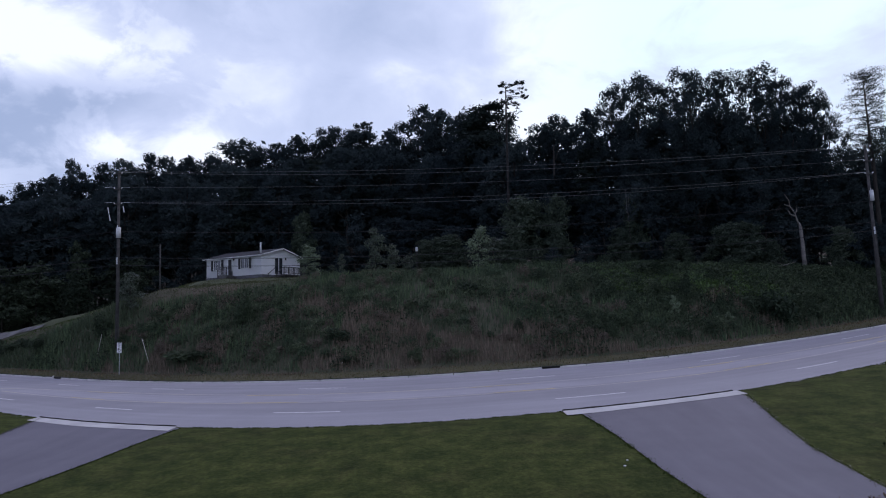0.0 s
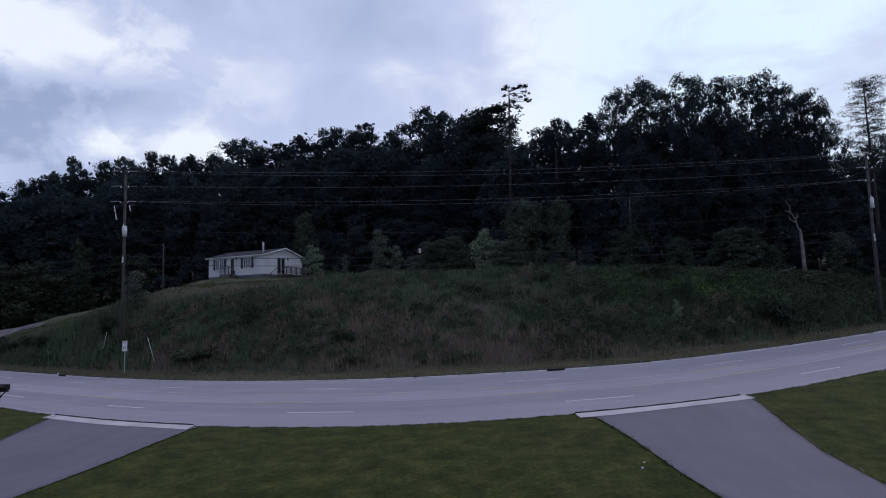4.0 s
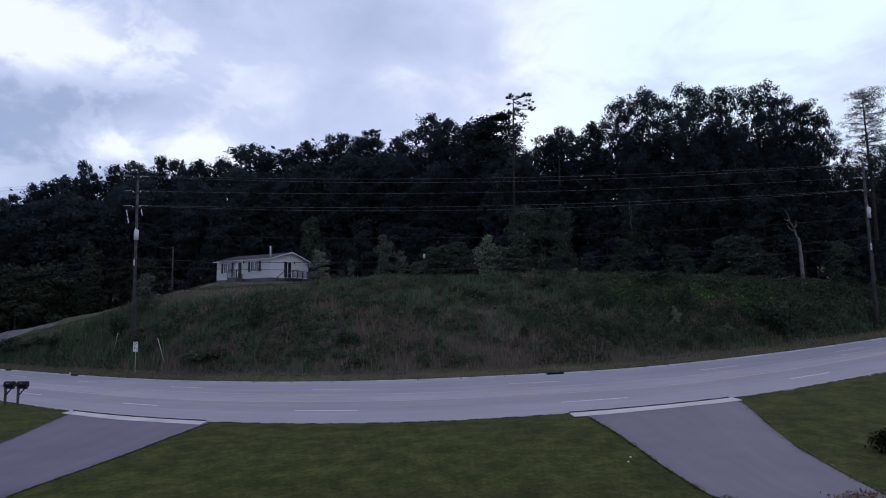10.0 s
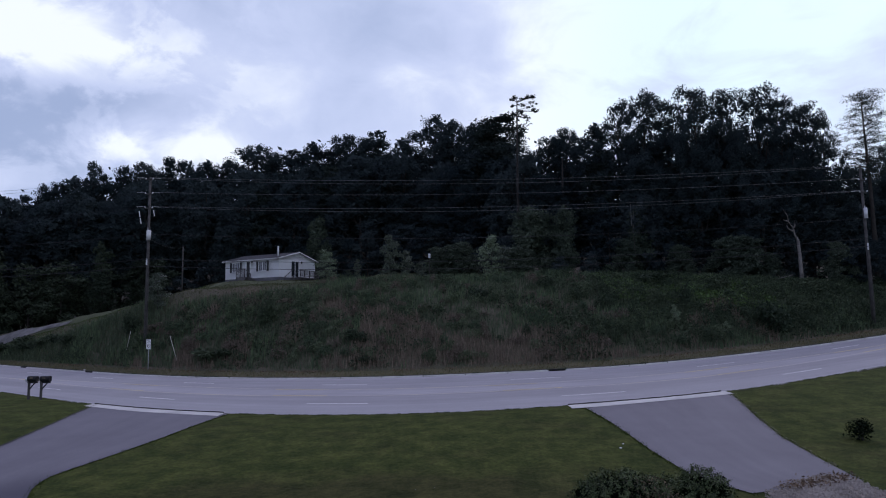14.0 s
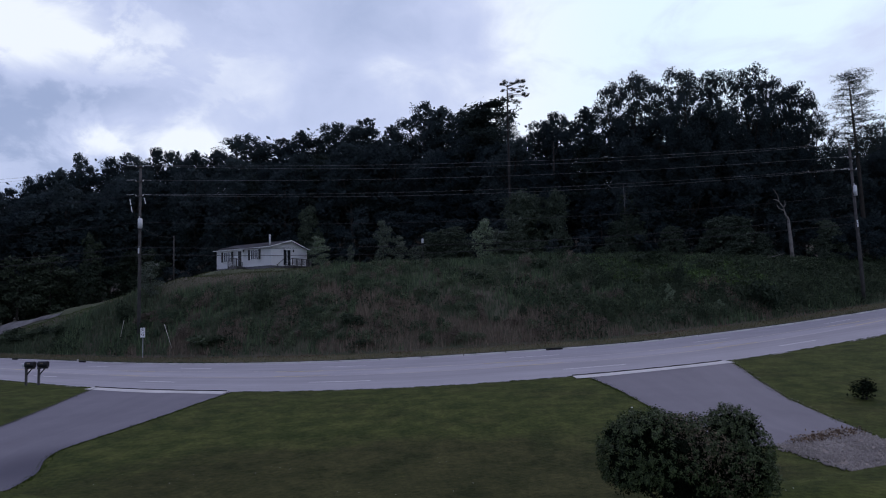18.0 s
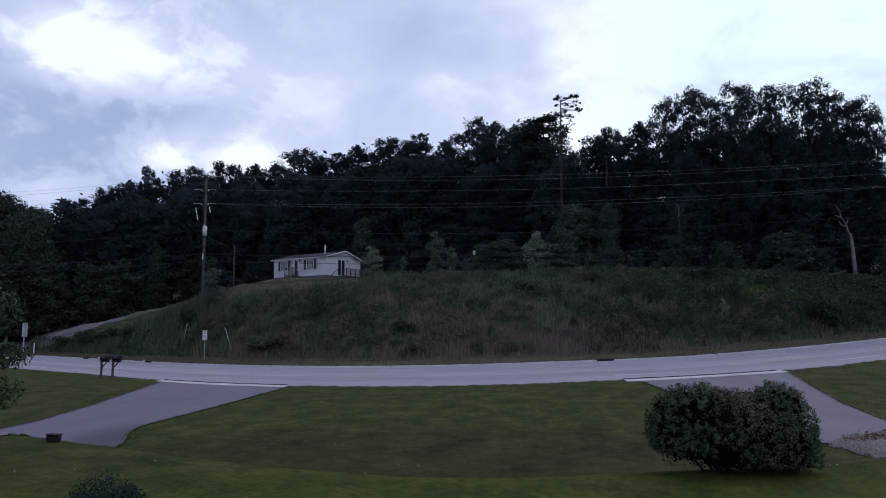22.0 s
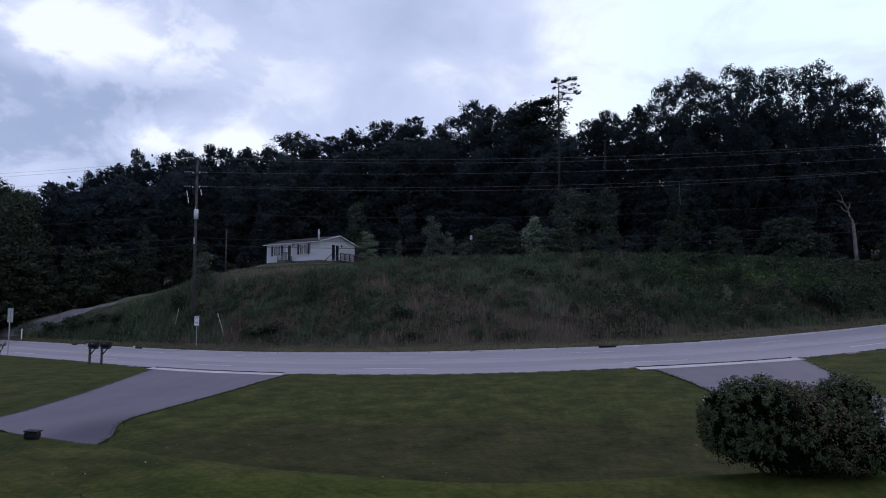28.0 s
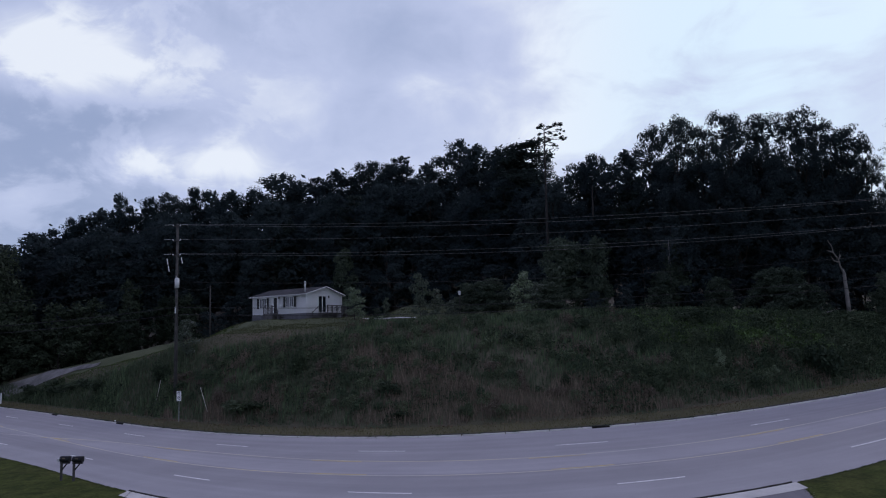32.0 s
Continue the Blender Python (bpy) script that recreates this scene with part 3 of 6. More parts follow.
def build_ground():
    xs = xs_lines()
    n, f, rz = near_edge(xs), far_edge(xs), road_z(xs)
    rows, kinds = [], []
    back = [-900, -500, -260, -140, -80, -45, -25, -14, -9]
    for y in back:
        rows.append((np.full_like(xs, y), None)); kinds.append(0)
    for k in range(0, 57):
        w = k / 56.0
        rows.append((-6 + (n + 6) * w, None)); kinds.append(0)
    rows.append((n + 0.03, rz - 0.22)); kinds.append(0)
    rows.append((f - 0.03, rz - FALL - 0.22)); kinds.append(1)
    for e in (0.16, 0.6, 1.2, 1.8, 2.3):
        rows.append((f + e, None)); kinds.append(1)
    for k in range(1, 41):
        w = k / 40.0
        rows.append((f + VERGE + (np.maximum(CREST, f + 8) - f - VERGE) * w, None)); kinds.append(2)
    top = np.maximum(CREST, f + 8)
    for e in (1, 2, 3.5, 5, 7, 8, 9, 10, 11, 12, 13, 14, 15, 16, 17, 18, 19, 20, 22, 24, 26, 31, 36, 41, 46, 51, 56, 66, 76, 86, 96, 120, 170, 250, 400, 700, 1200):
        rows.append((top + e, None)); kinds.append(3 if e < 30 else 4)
    V, idx, m = [], [], len(xs)
    for y, z in rows:
        V.append(np.stack([xs, y, ground_z(xs, y) if z is None else z], -1))
    V = np.concatenate(V)
    F = []
    for j in range(len(rows) - 1):
        a = np.arange(m - 1) + j * m
        F.append(np.stack([a, a + 1, a + 1 + m, a + m], -1))
        idx += [kinds[j + 1]] * (m - 1)
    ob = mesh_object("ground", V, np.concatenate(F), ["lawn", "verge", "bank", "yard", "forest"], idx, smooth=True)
    return tagged(ob, "rolling ground with mown lawn, weedy bank and hilltop yard", "ground", kind="structure")


build_ground()


# ---------------------------------------------------------------- road, kerb and drives
def strip(name, x0, x1, step, lo, hi, zoff, mat, cross=1, along=None):
    """A ribbon along the road between two lines in x, following its surface."""
    xs = np.arange(x0, x1 + step * 0.5, step) if along is None else np.asarray(along)
    V, F, UV = [], [], []
    for k in range(cross + 1):
        w = k / cross
        y = lo(xs) * (1 - w) + hi(xs) * w
        V.append(np.stack([xs, y, road_h(xs, y) + zoff], -1))
        UV.append(np.stack([xs, np.full_like(xs, w * 20)], -1))
    m = len(xs)
    for k in range(cross):
        a = np.arange(m - 1) + k * m
        F.append(np.stack([a, a + 1, a + 1 + m, a + m], -1))
    return mesh_object(name, np.concatenate(V), np.concatenate(F), mat, uvs=np.concatenate(UV), smooth=True)


road = tagged(strip("road", 0, 0, 1, near_edge, far_edge, 0.0, "road", 20, along=xs_lines()), "worn pale grey asphalt five-lane road", "road", kind="structure")


def off(line, d):
    return lambda x: line(x) + d


def dash(x0, length, line, width=0.13):
    s = strip("lane_dash", x0, x0 + length, length / 6, off(line, -width / 2), off(line, width / 2), 0.006, "white_line")
    return under(s, road, "worn white lane dash")


for start, end, line in ((-68.0, 60, near_dashes), (-68.0, 60, far_dashes)):
    x = start
    while x < end:
        s = float((line(x + 0.5) - line(x - 0.5)))
        c = 1 / math.sqrt(1 + s * s)
        dash(x, 3.05 * c, line)
        x += 12.19 * c
for line in (near_centre, far_centre):
    s = strip("centre_line", -64, 58, 0.75, off(line, -0.06), off(line, 0.06), 0.006, "yellow_line")
    under(s, road, "faded yellow centre turn-lane line")
# broken yellow lines on the turn lane's side of the solid ones
for line, shift, first in ((near_centre, 0.22, -9.8), (far_centre, -0.22, -10.6)):
    for k in range(-4, 5):
        s = strip("turn_lane_dash", first + k * 12.0, first + k * 12.0 + 2.9, 0.5, off(line, shift - 0.06), off(line, shift + 0.06), 0.006, "yellow_dash")
        under(s, road, "worn yellow turn-lane dash")

kerb = tagged(new("kerb"), "low weathered concrete kerb beside the verge", "kerb", kind="structure")
DRAINS = ((7.0, 1.2), (-32.4, 1.2), (-43.5, 1.2))


def kerb_piece(x0, x1):
    bm = bmesh.new()
    vs = []
    for x in np.linspace(x0, x1, 4):
        y, z = float(far_edge(x)), float(road_z(x)) - FALL
        prof = ((-0.06, -0.05), (-0.04, 0.075), (0.0, 0.095), (0.12, 0.095), (0.15, -0.05))
        vs.append([bm.verts.new((x, y + a, z + h)) for a, h in prof])
    for a, b in zip(vs, vs[1:]):
        for i in range(4):
            bm.faces.new((a[i], b[i], b[i + 1], a[i + 1]))
    bm.faces.new(vs[0]), bm.faces.new(list(reversed(vs[-1])))
    return part("kerb_stone", bm, "concrete", kerb)


# a dark ribbon stands in for the shadow line between kerb and grass
under(strip("soil_line", -66, 58, 0.75, off(far_edge, 0.13), off(far_edge, 0.48), 0.118, "joint"), kerb, "dark strip painted as the shadow line behind the kerb")
for x0, x1 in ((-27, -17.7), (-9.3, 4.4), (11.0, 24)):
    under(strip("edge_dirt", x0, x1, 0.35, lambda x: near_edge(x) + 0.0, lambda x: near_edge(x) + 0.07 + 0.035 * np.sin(x * 3.1) + 0.03 * np.sin(x * 7.7), 0.007, "joint"), road, "thin dark strip along the road's edge")

x = -66.0
while x < 58:
    w = 2.9
    kerb_piece(x + 0.03, x + w - 0.03)
    x += w

for dx, dw in DRAINS:
    y, z = float(far_edge(dx)), float(road_z(dx)) - FALL
    slope = math.degrees(math.atan(float(far_edge(dx + 0.5) - far_edge(dx - 0.5))))
    d = thing("storm_drain", (dx, y + 0.05, z), "kerbside storm drain, its mouth a solid near-black block", "storm drain", "storm drains along the kerb", slope)
    # no hole here: a near-black block paints the shade inside the mouth
    part("mouth", block((0, -0.040, 0.050), (dw, 0.17, 0.13), bevel=0.01), "drain", d, "near-black block painted as the mouth's inner shade")
    part("lid", block((0, 0.14, 0.118), (dw + 0.06, 0.26, 0.03), bevel=0.008), "joint", d, "thin dark lid")



def sheet_between(name, left, right, zoff, mat, n=40, cross=16, label="", category="", kind="structure"):
    """A paved sheet between two edge lines, laid on the ground."""
    def along(pts):
        p = np.array(pts, dtype=float)
        s = np.concatenate([[0], np.cumsum(np.hypot(*np.diff(p, axis=0).T))])
        t = np.linspace(0, s[-1], n)
        return np.stack([np.interp(t, s, p[:, 0]), np.interp(t, s, p[:, 1])], -1)
    a, b = along(left), along(right)
    V, UV, F = [], [], []
    for k in range(cross + 1):
        w = k / cross
        p = a * (1 - w) + b * w
        z = np.where((p[:, 1] > near_edge(p[:, 0])) & (p[:, 1] < far_edge(p[:, 0])), road_h(p[:, 0], p[:, 1]), ground_z(p[:, 0], p[:, 1]))
        V.append(np.concatenate([p, (z + zoff)[:, None]], -1))
        UV.append(np.stack([np.linspace(0, 20, n), np.full(n, w * 8)], -1))
    for k in range(cross):
        q = np.arange(n - 1) + k * n
        F.append(np.stack([q, q + n, q + 1 + n, q + 1], -1))
    ob = mesh_object(name, np.concatenate(V), np.concatenate(F), mat, uvs=np.concatenate(UV), smooth=True)
    return tagged(ob, label, category, kind=kind)


DRIVE_L = ([(-17.5, 29.3), (-17.0, 27.3), (-16.0, 23.0), (-15.3, 19.0), (-15.0, 15.5), (-15.8, 10.0), (-18.5, 4.5)], [(-9.5, 23.9), (-9.75, 22.0), (-10.15, 19.2), (-10.65, 17.0), (-11.1, 15.2), (-11.2, 14.5), (-11.0, 13.6), (-10.4, 12.3), (-10.2, 11.0), (-10.8, 9.0), (-12.0, 6.0)])
DRIVE_R = ([(4.5, 21.6), (4.78, 19.0), (5.08, 15.5), (5.4, 13.3), (6.2, 12.0)], [(10.9, 24.0), (9.8, 19.5), (9.3, 16.8), (9.2, 14.2), (9.2, 12.8)])
sheet_between("driveway_1", *DRIVE_L, 0.022, "drive", 50, 20, "smooth grey asphalt driveway sloping to the road", "driveway")
sheet_between("driveway_2", *DRIVE_R, 0.022, "drive", 40, 20, "smooth grey asphalt driveway behind the bush", "driveway")
# thin dark strip painted for the shade under the grass lip
lip = sheet_between("edge_dirt", [(a - 0.05 - 0.03 * math.sin(b * 2.3), b) for a, b in DRIVE_L[0]], [(a + 0.05 + 0.03 * math.sin(b * 3.7), b) for a, b in DRIVE_L[0]], 0.034, "joint", 120, 2, "dark strip painted as the grass lip's shade along the driveway")
under(lip, bpy.data.objects["driveway_1"], "dark strip painted as the grass lip's shade along the driveway")
GRAVEL = ([(6.6, 12.15), (6.5, 11.7), (6.65, 11.3), (6.85, 10.6), (6.85, 9.9), (7.1, 8.0), (7.8, 5.0)], [(7.4, 12.7), (8.6, 13.3), (9.1, 12.9), (9.1, 11.8), (9.4, 10.0), (9.8, 7.0), (10.2, 5.0)])
sheet_between("gravel_patch", *GRAVEL, 0.02, "gravel", 24, 12, "loose pale gravel parking patch", "gravel")
for i, (x0, x1) in enumerate(((-17.6, -9.7), (4.0, 11.0)), 1):
    xs = np.linspace(x0, x1, 14)
    ap = sheet_between(f"apron_{i}", [(x, float(near_edge(x)) - 0.95 + 0.05 * math.sin(x)) for x in xs], [(x, float(near_edge(x)) + 0.10) for x in xs], 0.034, "concrete", 30, 6, "pale concrete apron between driveway and road", "apron")
    # the raised dark edge of the road's overlay, its height fitted to the camera's view
    xs, V = np.linspace(x0 + 0.05, x1 - 0.15, 40), []
    for d, h in ((-0.022, 0.03), (-0.016, 0.112), (0.07, 0.110), (0.26, 0.004)):
        V.append(np.stack([xs, near_edge(xs) + d, road_z(xs) + h + (0.006 * np.sin(xs * 5.3) if h > 0.01 else 0.0)], -1))
    a = np.arange(39)
    j = mesh_object("joint", np.concatenate(V), np.concatenate([np.stack([a, a + 1, a + 41, a + 40], -1) + 40 * k for k in range(3)]), "joint")
    under(j, ap, "dark joint against the road")
sheet_between("track", [(a, b + 1.1 - 0.8 * smooth01((a + 56) / 11)) for a, b in TRACK], [(a, b - 1.2 + 0.75 * smooth01((a + 56) / 11)) for a, b in TRACK], 0.10, "dirt", 170, 10, "pale gravel track climbing the hill flank", "track")
sheet_between("yard_slab", [(-13.2, 72.3), (-7.0, 71.6)], [(-13.2, 71.6), (-7.0, 70.9)], 0.05, "concrete", 12, 3, "pale concrete strip in the hilltop yard", "slab")


# ---------------------------------------------------------------- house
def build_house():
    h = thing("house", (-21.5, 80.0, 9.3), "white vinyl-sided single-storey manufactured house with grey roof", "house", turn=math.degrees(math.atan2(4.0, -8.1)))
    # x runs along the eaves wall, y (negative) along the gable
    L, W, sk, ev, rg = 9.0, 7.4, 0.45, 2.90, 3.85
    def wall(name, pts, mat="siding", label=""):
        bm = bmesh.new()
        a = [bm.verts.new(p) for p in pts]
        f = bm.faces.new(a)
        bmesh.ops.solidify(bm, geom=[f], thickness=0.12)
        return part(name, bm, mat, h, label)
    wall("wall", [(0, 0, sk), (L, 0, sk), (L, 0, ev), (0, 0, ev)])
    wall("wall", [(0, 0, sk), (0, 0, ev), (0, -W / 2, rg), (0, -W, ev), (0, -W, sk)])
    wall("wall", [(L, 0, sk), (L, -W, sk), (L, -W, ev), (L, -W / 2, rg), (L, 0, ev)])
    wall("wall", [(0, -W, sk), (0, -W, ev), (L, -W, ev), (L, -W, sk)])
    lo, hi = (sk - 0.8) / 2, sk + 0.8
    for c, s in (((L / 2, 0.01, lo), (L, 0.06, hi)), ((-0.01, -W / 2, lo), (0.06, W, hi)), ((L / 2, -W, lo), (L, 0.06, hi)), ((L, -W / 2, lo), (0.06, W, hi))):
        part("skirting", block(c, s), "skirt", h, "grey skirting panel")
    roof = None
    for sgn in (0, 1):
        y0, y1 = (0.35, -W / 2) if sgn == 0 else (-W - 0.35, -W / 2)
        z0 = ev - 0.35 * (rg - ev) / (W / 2)
        bm = bmesh.new()
        v = [bm.verts.new(p) for p in ((-0.3, y0, z0 + 0.06), (L + 0.3, y0, z0 + 0.06), (L + 0.3, y1, rg + 0.06), (-0.3, y1, rg + 0.06))]
        f = bm.faces.new(v if sgn else v[::-1])
        bmesh.ops.solidify(bm, geom=[f], thickness=0.09)
        r = part("roof", bm, "shingle", h, "grey shingle roof slope")
        roof = roof or r
        ln = math.hypot(y1 - y0, rg - z0)
        tilt = math.degrees(math.atan2(rg - z0, y1 - y0))
        part("bargeboard", block((-0.33, (y0 + y1) / 2, (z0 + rg) / 2 + 0.0), (0.05, ln, 0.11), (tilt, 0, 0)), "trim", h, "white bargeboard")
        part("fascia", block((L / 2, y0, z0 - 0.02), (L + 0.6, 0.05, 0.08)), "trim", h, "white fascia board")
    vent = part("chimney", rod((0.9, -0.9, 3.0), (0.9, -0.9, 4.35), 0.11, 0.11, 12), "can", roof, "white metal flue pipe", True)
    part("cap", rod((0.9, -0.9, 4.35), (0.9, -0.9, 4.50), 0.16, 0.09, 12), "can", roof, "metal flue cap", True)

    def window(x, w, z0, z1, shutters=True):
        win = part("window", block((x, 0.05, (z0 + z1) / 2), (w, 0.05, z1 - z0)), "glass", h, "dark window glass")
        def fr(c, s):
            part("frame", block(c, s), "trim", win)
        fr((x, 0.08, z0 - 0.03), (w + 0.12, 0.06, 0.07)), fr((x, 0.08, z1 + 0.03), (w + 0.12, 0.06, 0.07))
        for d in (-w / 2 - 0.03, w / 2 + 0.03):
            fr((x + d, 0.08, (z0 + z1) / 2), (0.06, 0.06, z1 - z0))
        fr((x, 0.082, (z0 + z1) / 2), (0.05, 0.04, z1 - z0))
        for d in (-0.27, 0.27):
            part("curtain", block((x + d * w / 1.1, 0.077, (z0 + z1) / 2), (w * 0.22, 0.012, (z1 - z0) * 0.96)), "curtain", win, "grey curtain")
        if shutters:
            for d in (-1, 1):
                part("shutter", block((x + d * (w / 2 + 0.26), 0.10, (z0 + z1) / 2), (0.34, 0.05, z1 - z0 + 0.12), bevel=0.01), "shutter", win, "black shutter")
    window(2.6, 1.15, 1.35, 2.55)
    window(7.1, 1.15, 1.35, 2.55)
    d1 = part("door", block((5.0, 0.06, 1.60), (0.55, 0.06, 1.95), bevel=0.01), "shutter", h, "dark front door")
    part("frame", block((5.0, 0.05, 1.60), (0.75, 0.05, 2.1)), "trim", d1)
    part("lamp", block((4.35, 0.12, 2.55), (0.14, 0.14, 0.30), bevel=0.03), "black", h, "black wall lantern")
    # glazed door in the gable, with its lantern
    d2 = part("door", block((-0.06, -3.05, 1.60), (0.06, 1.45, 2.0), bevel=0.01), "glass", h, "glazed patio door")
    for y, w in ((-3.82, 0.09), (-2.28, 0.09), (-3.05, 0.08)):
        part("frame", block((-0.09, y, 1.60), (0.06, w, 2.1)), "trim", d2)
    part("frame", block((-0.09, -3.05, 2.65), (0.06, 1.62, 0.10)), "trim", d2)
    part("lamp", block((-0.14, -4.35, 2.55), (0.14, 0.14, 0.30), bevel=0.03), "black", h, "black wall lantern")
    # porch steps with rails
    steps = part("steps", block((5.4, 0.55, 0.0), (1.5, 1.0, 1.20), bevel=0.01), "deck", h, "grey timber porch steps")
    for i in range(3):
        part("tread", block((4.35 - 0.28 * i, 0.55, 0.46 - 0.17 * i), (0.30, 1.0, 0.06), bevel=0.008), "deck", steps)
    for x, z in ((6.1, 1.55), (5.4, 1.55), (4.65, 1.55), (3.75, 0.95)):
        part("post", block((x, 1.02, (z - 0.7) / 2), (0.09, 0.09, z + 0.7), bevel=0.008), "deck", steps)
    part("rail", rod((6.15, 1.02, 1.55), (4.65, 1.02, 1.55), 0.045, sides=6), "deck", steps)
    part("rail", rod((4.65, 1.02, 1.55), (3.70, 1.02, 0.92), 0.045, sides=6), "deck", steps)
    for i in range(9):
        part("baluster", block((6.05 - i * 0.16, 1.02, 1.06), (0.04, 0.04, 0.92)), "deck", steps)
    # deck along the gable
    deck = part("deck", block((-0.85, -4.2, 0.42), (1.5, 4.0, 0.10), bevel=0.01), "deck", h, "grey timber deck")
    for y in (-2.25, -3.2, -4.2, -5.2, -6.15):
        part("post", block((-1.57, y, 0.31), (0.10, 0.10, 2.10), bevel=0.008), "deck", deck)
    part("rail", rod((-1.57, -2.2, 1.36), (-1.57, -6.2, 1.36), 0.05, sides=6), "deck", deck)
    part("rail", rod((-1.57, -2.2, 0.62), (-1.57, -6.2, 0.62), 0.035, sides=6), "deck", deck)
    for i in range(23):
        part("baluster", block((-1.57, -2.4 - i * 0.165, 1.0), (0.035, 0.035, 0.72)), "deck", deck)
    for x in (-1.57, -0.25):
        part("rail", rod((x, -2.2, 1.36), (x, -0.9, 0.50), 0.045, sides=6), "deck", deck, "sloping stair rail")
        part("post", block((x, -0.9, -0.04), (0.09, 0.09, 1.30), bevel=0.008), "deck", deck)
    for i in range(4):
        part("tread", block((-0.9, -1.95 + 0.34 * i, 0.30 - 0.17 * i), (1.3, 0.34, 0.06), bevel=0.008), "deck", deck)
    return h


build_house()


# ---------------------------------------------------------------- poles and wires
def utility_pole(at, height, label):
    x, y = at
    z = gz(x, y)
    p = thing("utility_pole", (x, y, z), label, "utility pole", "poles of the power line")
    part("shaft", rod((0, 0, -0.5), (0, 0, height), 0.155, 0.10, 12), "wood", p, "round weathered timber shaft", True)
    return p, z


POLES = {"west": ((-27.75, 56.9), 17.5), "east": ((36.5, 54.4), 16.9), "far_west": ((-75.0, 39.0), 13.2)}
LEVELS = {"west": (17.35, 16.0, 14.65, 12.15, 9.85, 9.2), "east": (16.8, 15.6, 14.5, 12.1, 10.3, 9.6), "far_west": (13.0, 12.0, 11.0, 10.6, 9.6, 9.2)}


def dress_pole(key, label, can=True):
    (x, y), top = POLES[key]
    base = gz(x, y)
    p, z = utility_pole((x, y), top - base, label)
    for i, lv in enumerate(LEVELS[key][:3]):
        h = lv - z
        arm = part("crossarm", block((0, -0.15, h - 0.10), (0.62, 0.09, 0.10), bevel=0.012), "wood", p, "short timber bracket arm")
        for q in (-0.28, 0.28):
            part("insulator", rod((q, -0.15, h - 0.08), (q * 1.35, -0.15, h + 0.06), 0.055, 0.04, 8), "porcelain", arm, "pale glazed insulator", True)
    if can:
        h = 12.0 - z + (0.0 if key == "west" else 0.5)
        cx, cr = (0.15, 0.20) if key == "west" else (-0.04, 0.15)
        c = part("transformer", rod((cx, -0.30, h - 0.42), (cx, -0.30, h + 0.42), cr, cr, 14), "can", p, "pale grey transformer can", True)
        part("lid", rod((cx, -0.30, h + 0.42), (cx, -0.30, h + 0.50), cr + 0.015, 0.10, 14), "can", c)
        part("bushing", rod((cx - 0.07, -0.34, h + 0.48), (cx - 0.07, -0.34, h + 0.68), 0.035, 0.025, 6), "porcelain", c)
        part("bracket", block((0.08, -0.14, h + 0.1), (0.10, 0.14, 0.5)), "metal", p)
        for s, dz in ((-0.80, 1.72), (-0.68, 1.08), (0.52, 1.78)) if key == "west" else ():
            part("fuse_cutout", rod((s, -0.3, h + dz + 0.55), (s + 0.12, -0.34, h + dz), 0.045, 0.045, 6), "porcelain", p, "pale fuse cutout")
    if key != "far_west":
        ends = [(1.0, 0.0)] if key == "west" else [(-1.0, 0.0)]
        if key == "west":
            ends.append((-0.935, -0.354))
        for i, lv in enumerate(LEVELS[key][:3]):
            for dx, dy in ends:
                h = lv - z + 0.04
                part("dead_end", rod((dx * 0.45, -0.16 + dy * 0.45, h), (dx * 1.05, -0.16 + dy * 1.05, h - 0.05), 0.018, sides=6), "metal", p, "grey dead-end insulator string")
    part("riser", rod((0.16, -0.05, 1.0), (0.16, -0.05, 7.0), 0.025, sides=6), "wood", p, "conduit riser")
    part("tag", block((-0.02, -0.165, 9.6 - z), (0.12, 0.04, 0.6)), "can", p, "pale plate")
    return p


dress_pole("west", "tall weathered timber utility pole with transformer on the bank")
dress_pole("east", "tall timber utility pole with transformer before the woods")
dress_pole("far_west", "timber utility pole at the wood's edge", False)


def wire(a, b, sag, r, mat, label):
    pts = []
    for i in range(25):
        t = i / 24
        p = Vector(a).lerp(Vector(b), t)
        p.z -= sag * 4 * t * (1 - t)
        pts.append(p)
    vs, fs = tube(pts, [r] * 25, 5)
    return tagged(mesh_object("power_line", vs, fs, mat), label, "power line", "lines strung between the poles")


for k0, k1, sg in (("west", "east", 0.75), ("west", "far_west", 1.3)):
    (ax, ay), (bx, by) = POLES[k0][0], POLES[k1][0]
    for i, (za, zb) in enumerate(zip(LEVELS[k0], LEVELS[k1])):
        if i < 3:
            for s in ((0.0,) if i == 1 else (-0.4, 0.4)):
                wire((ax + 0.1, ay - 0.16 + s * 0.3, za + 0.06), (bx, by - 0.16 + s * 0.3, zb + 0.06), sg + 0.75 * max(s, 0), 0.0095 if k1 == "east" else 0.0075, "cable" if k1 == "east" else "black_cable", "thin bare power line")
        else:
            wire((ax, ay - 0.2, za), (bx, by - 0.2, zb), sg + 0.25, 0.017 if i == 3 else 0.021, "black_cable", "thin black telephone cable")
# a short upright drop between two of the lines
wire((16.15, 55.1, 13.92), (16.15, 55.1, 11.87), 0.0, 0.012, "cable", "short upright drop line between two cables")
wire((-31.7, 75.0, 13.1), (-27.75, 56.9, 11.8), 0.4, 0.012, "black_cable", "thin black service cable")

sp = thing("service_pole", (-31.7, 75.0, gz(-31.7, 75)), "thin weathered timber service pole beside the house", "utility pole")
part("shaft", rod((0, 0, -0.3), (0, 0, 13.2 - gz(-31.7, 75)), 0.09, 0.07, 8), "wood", sp, "", True)

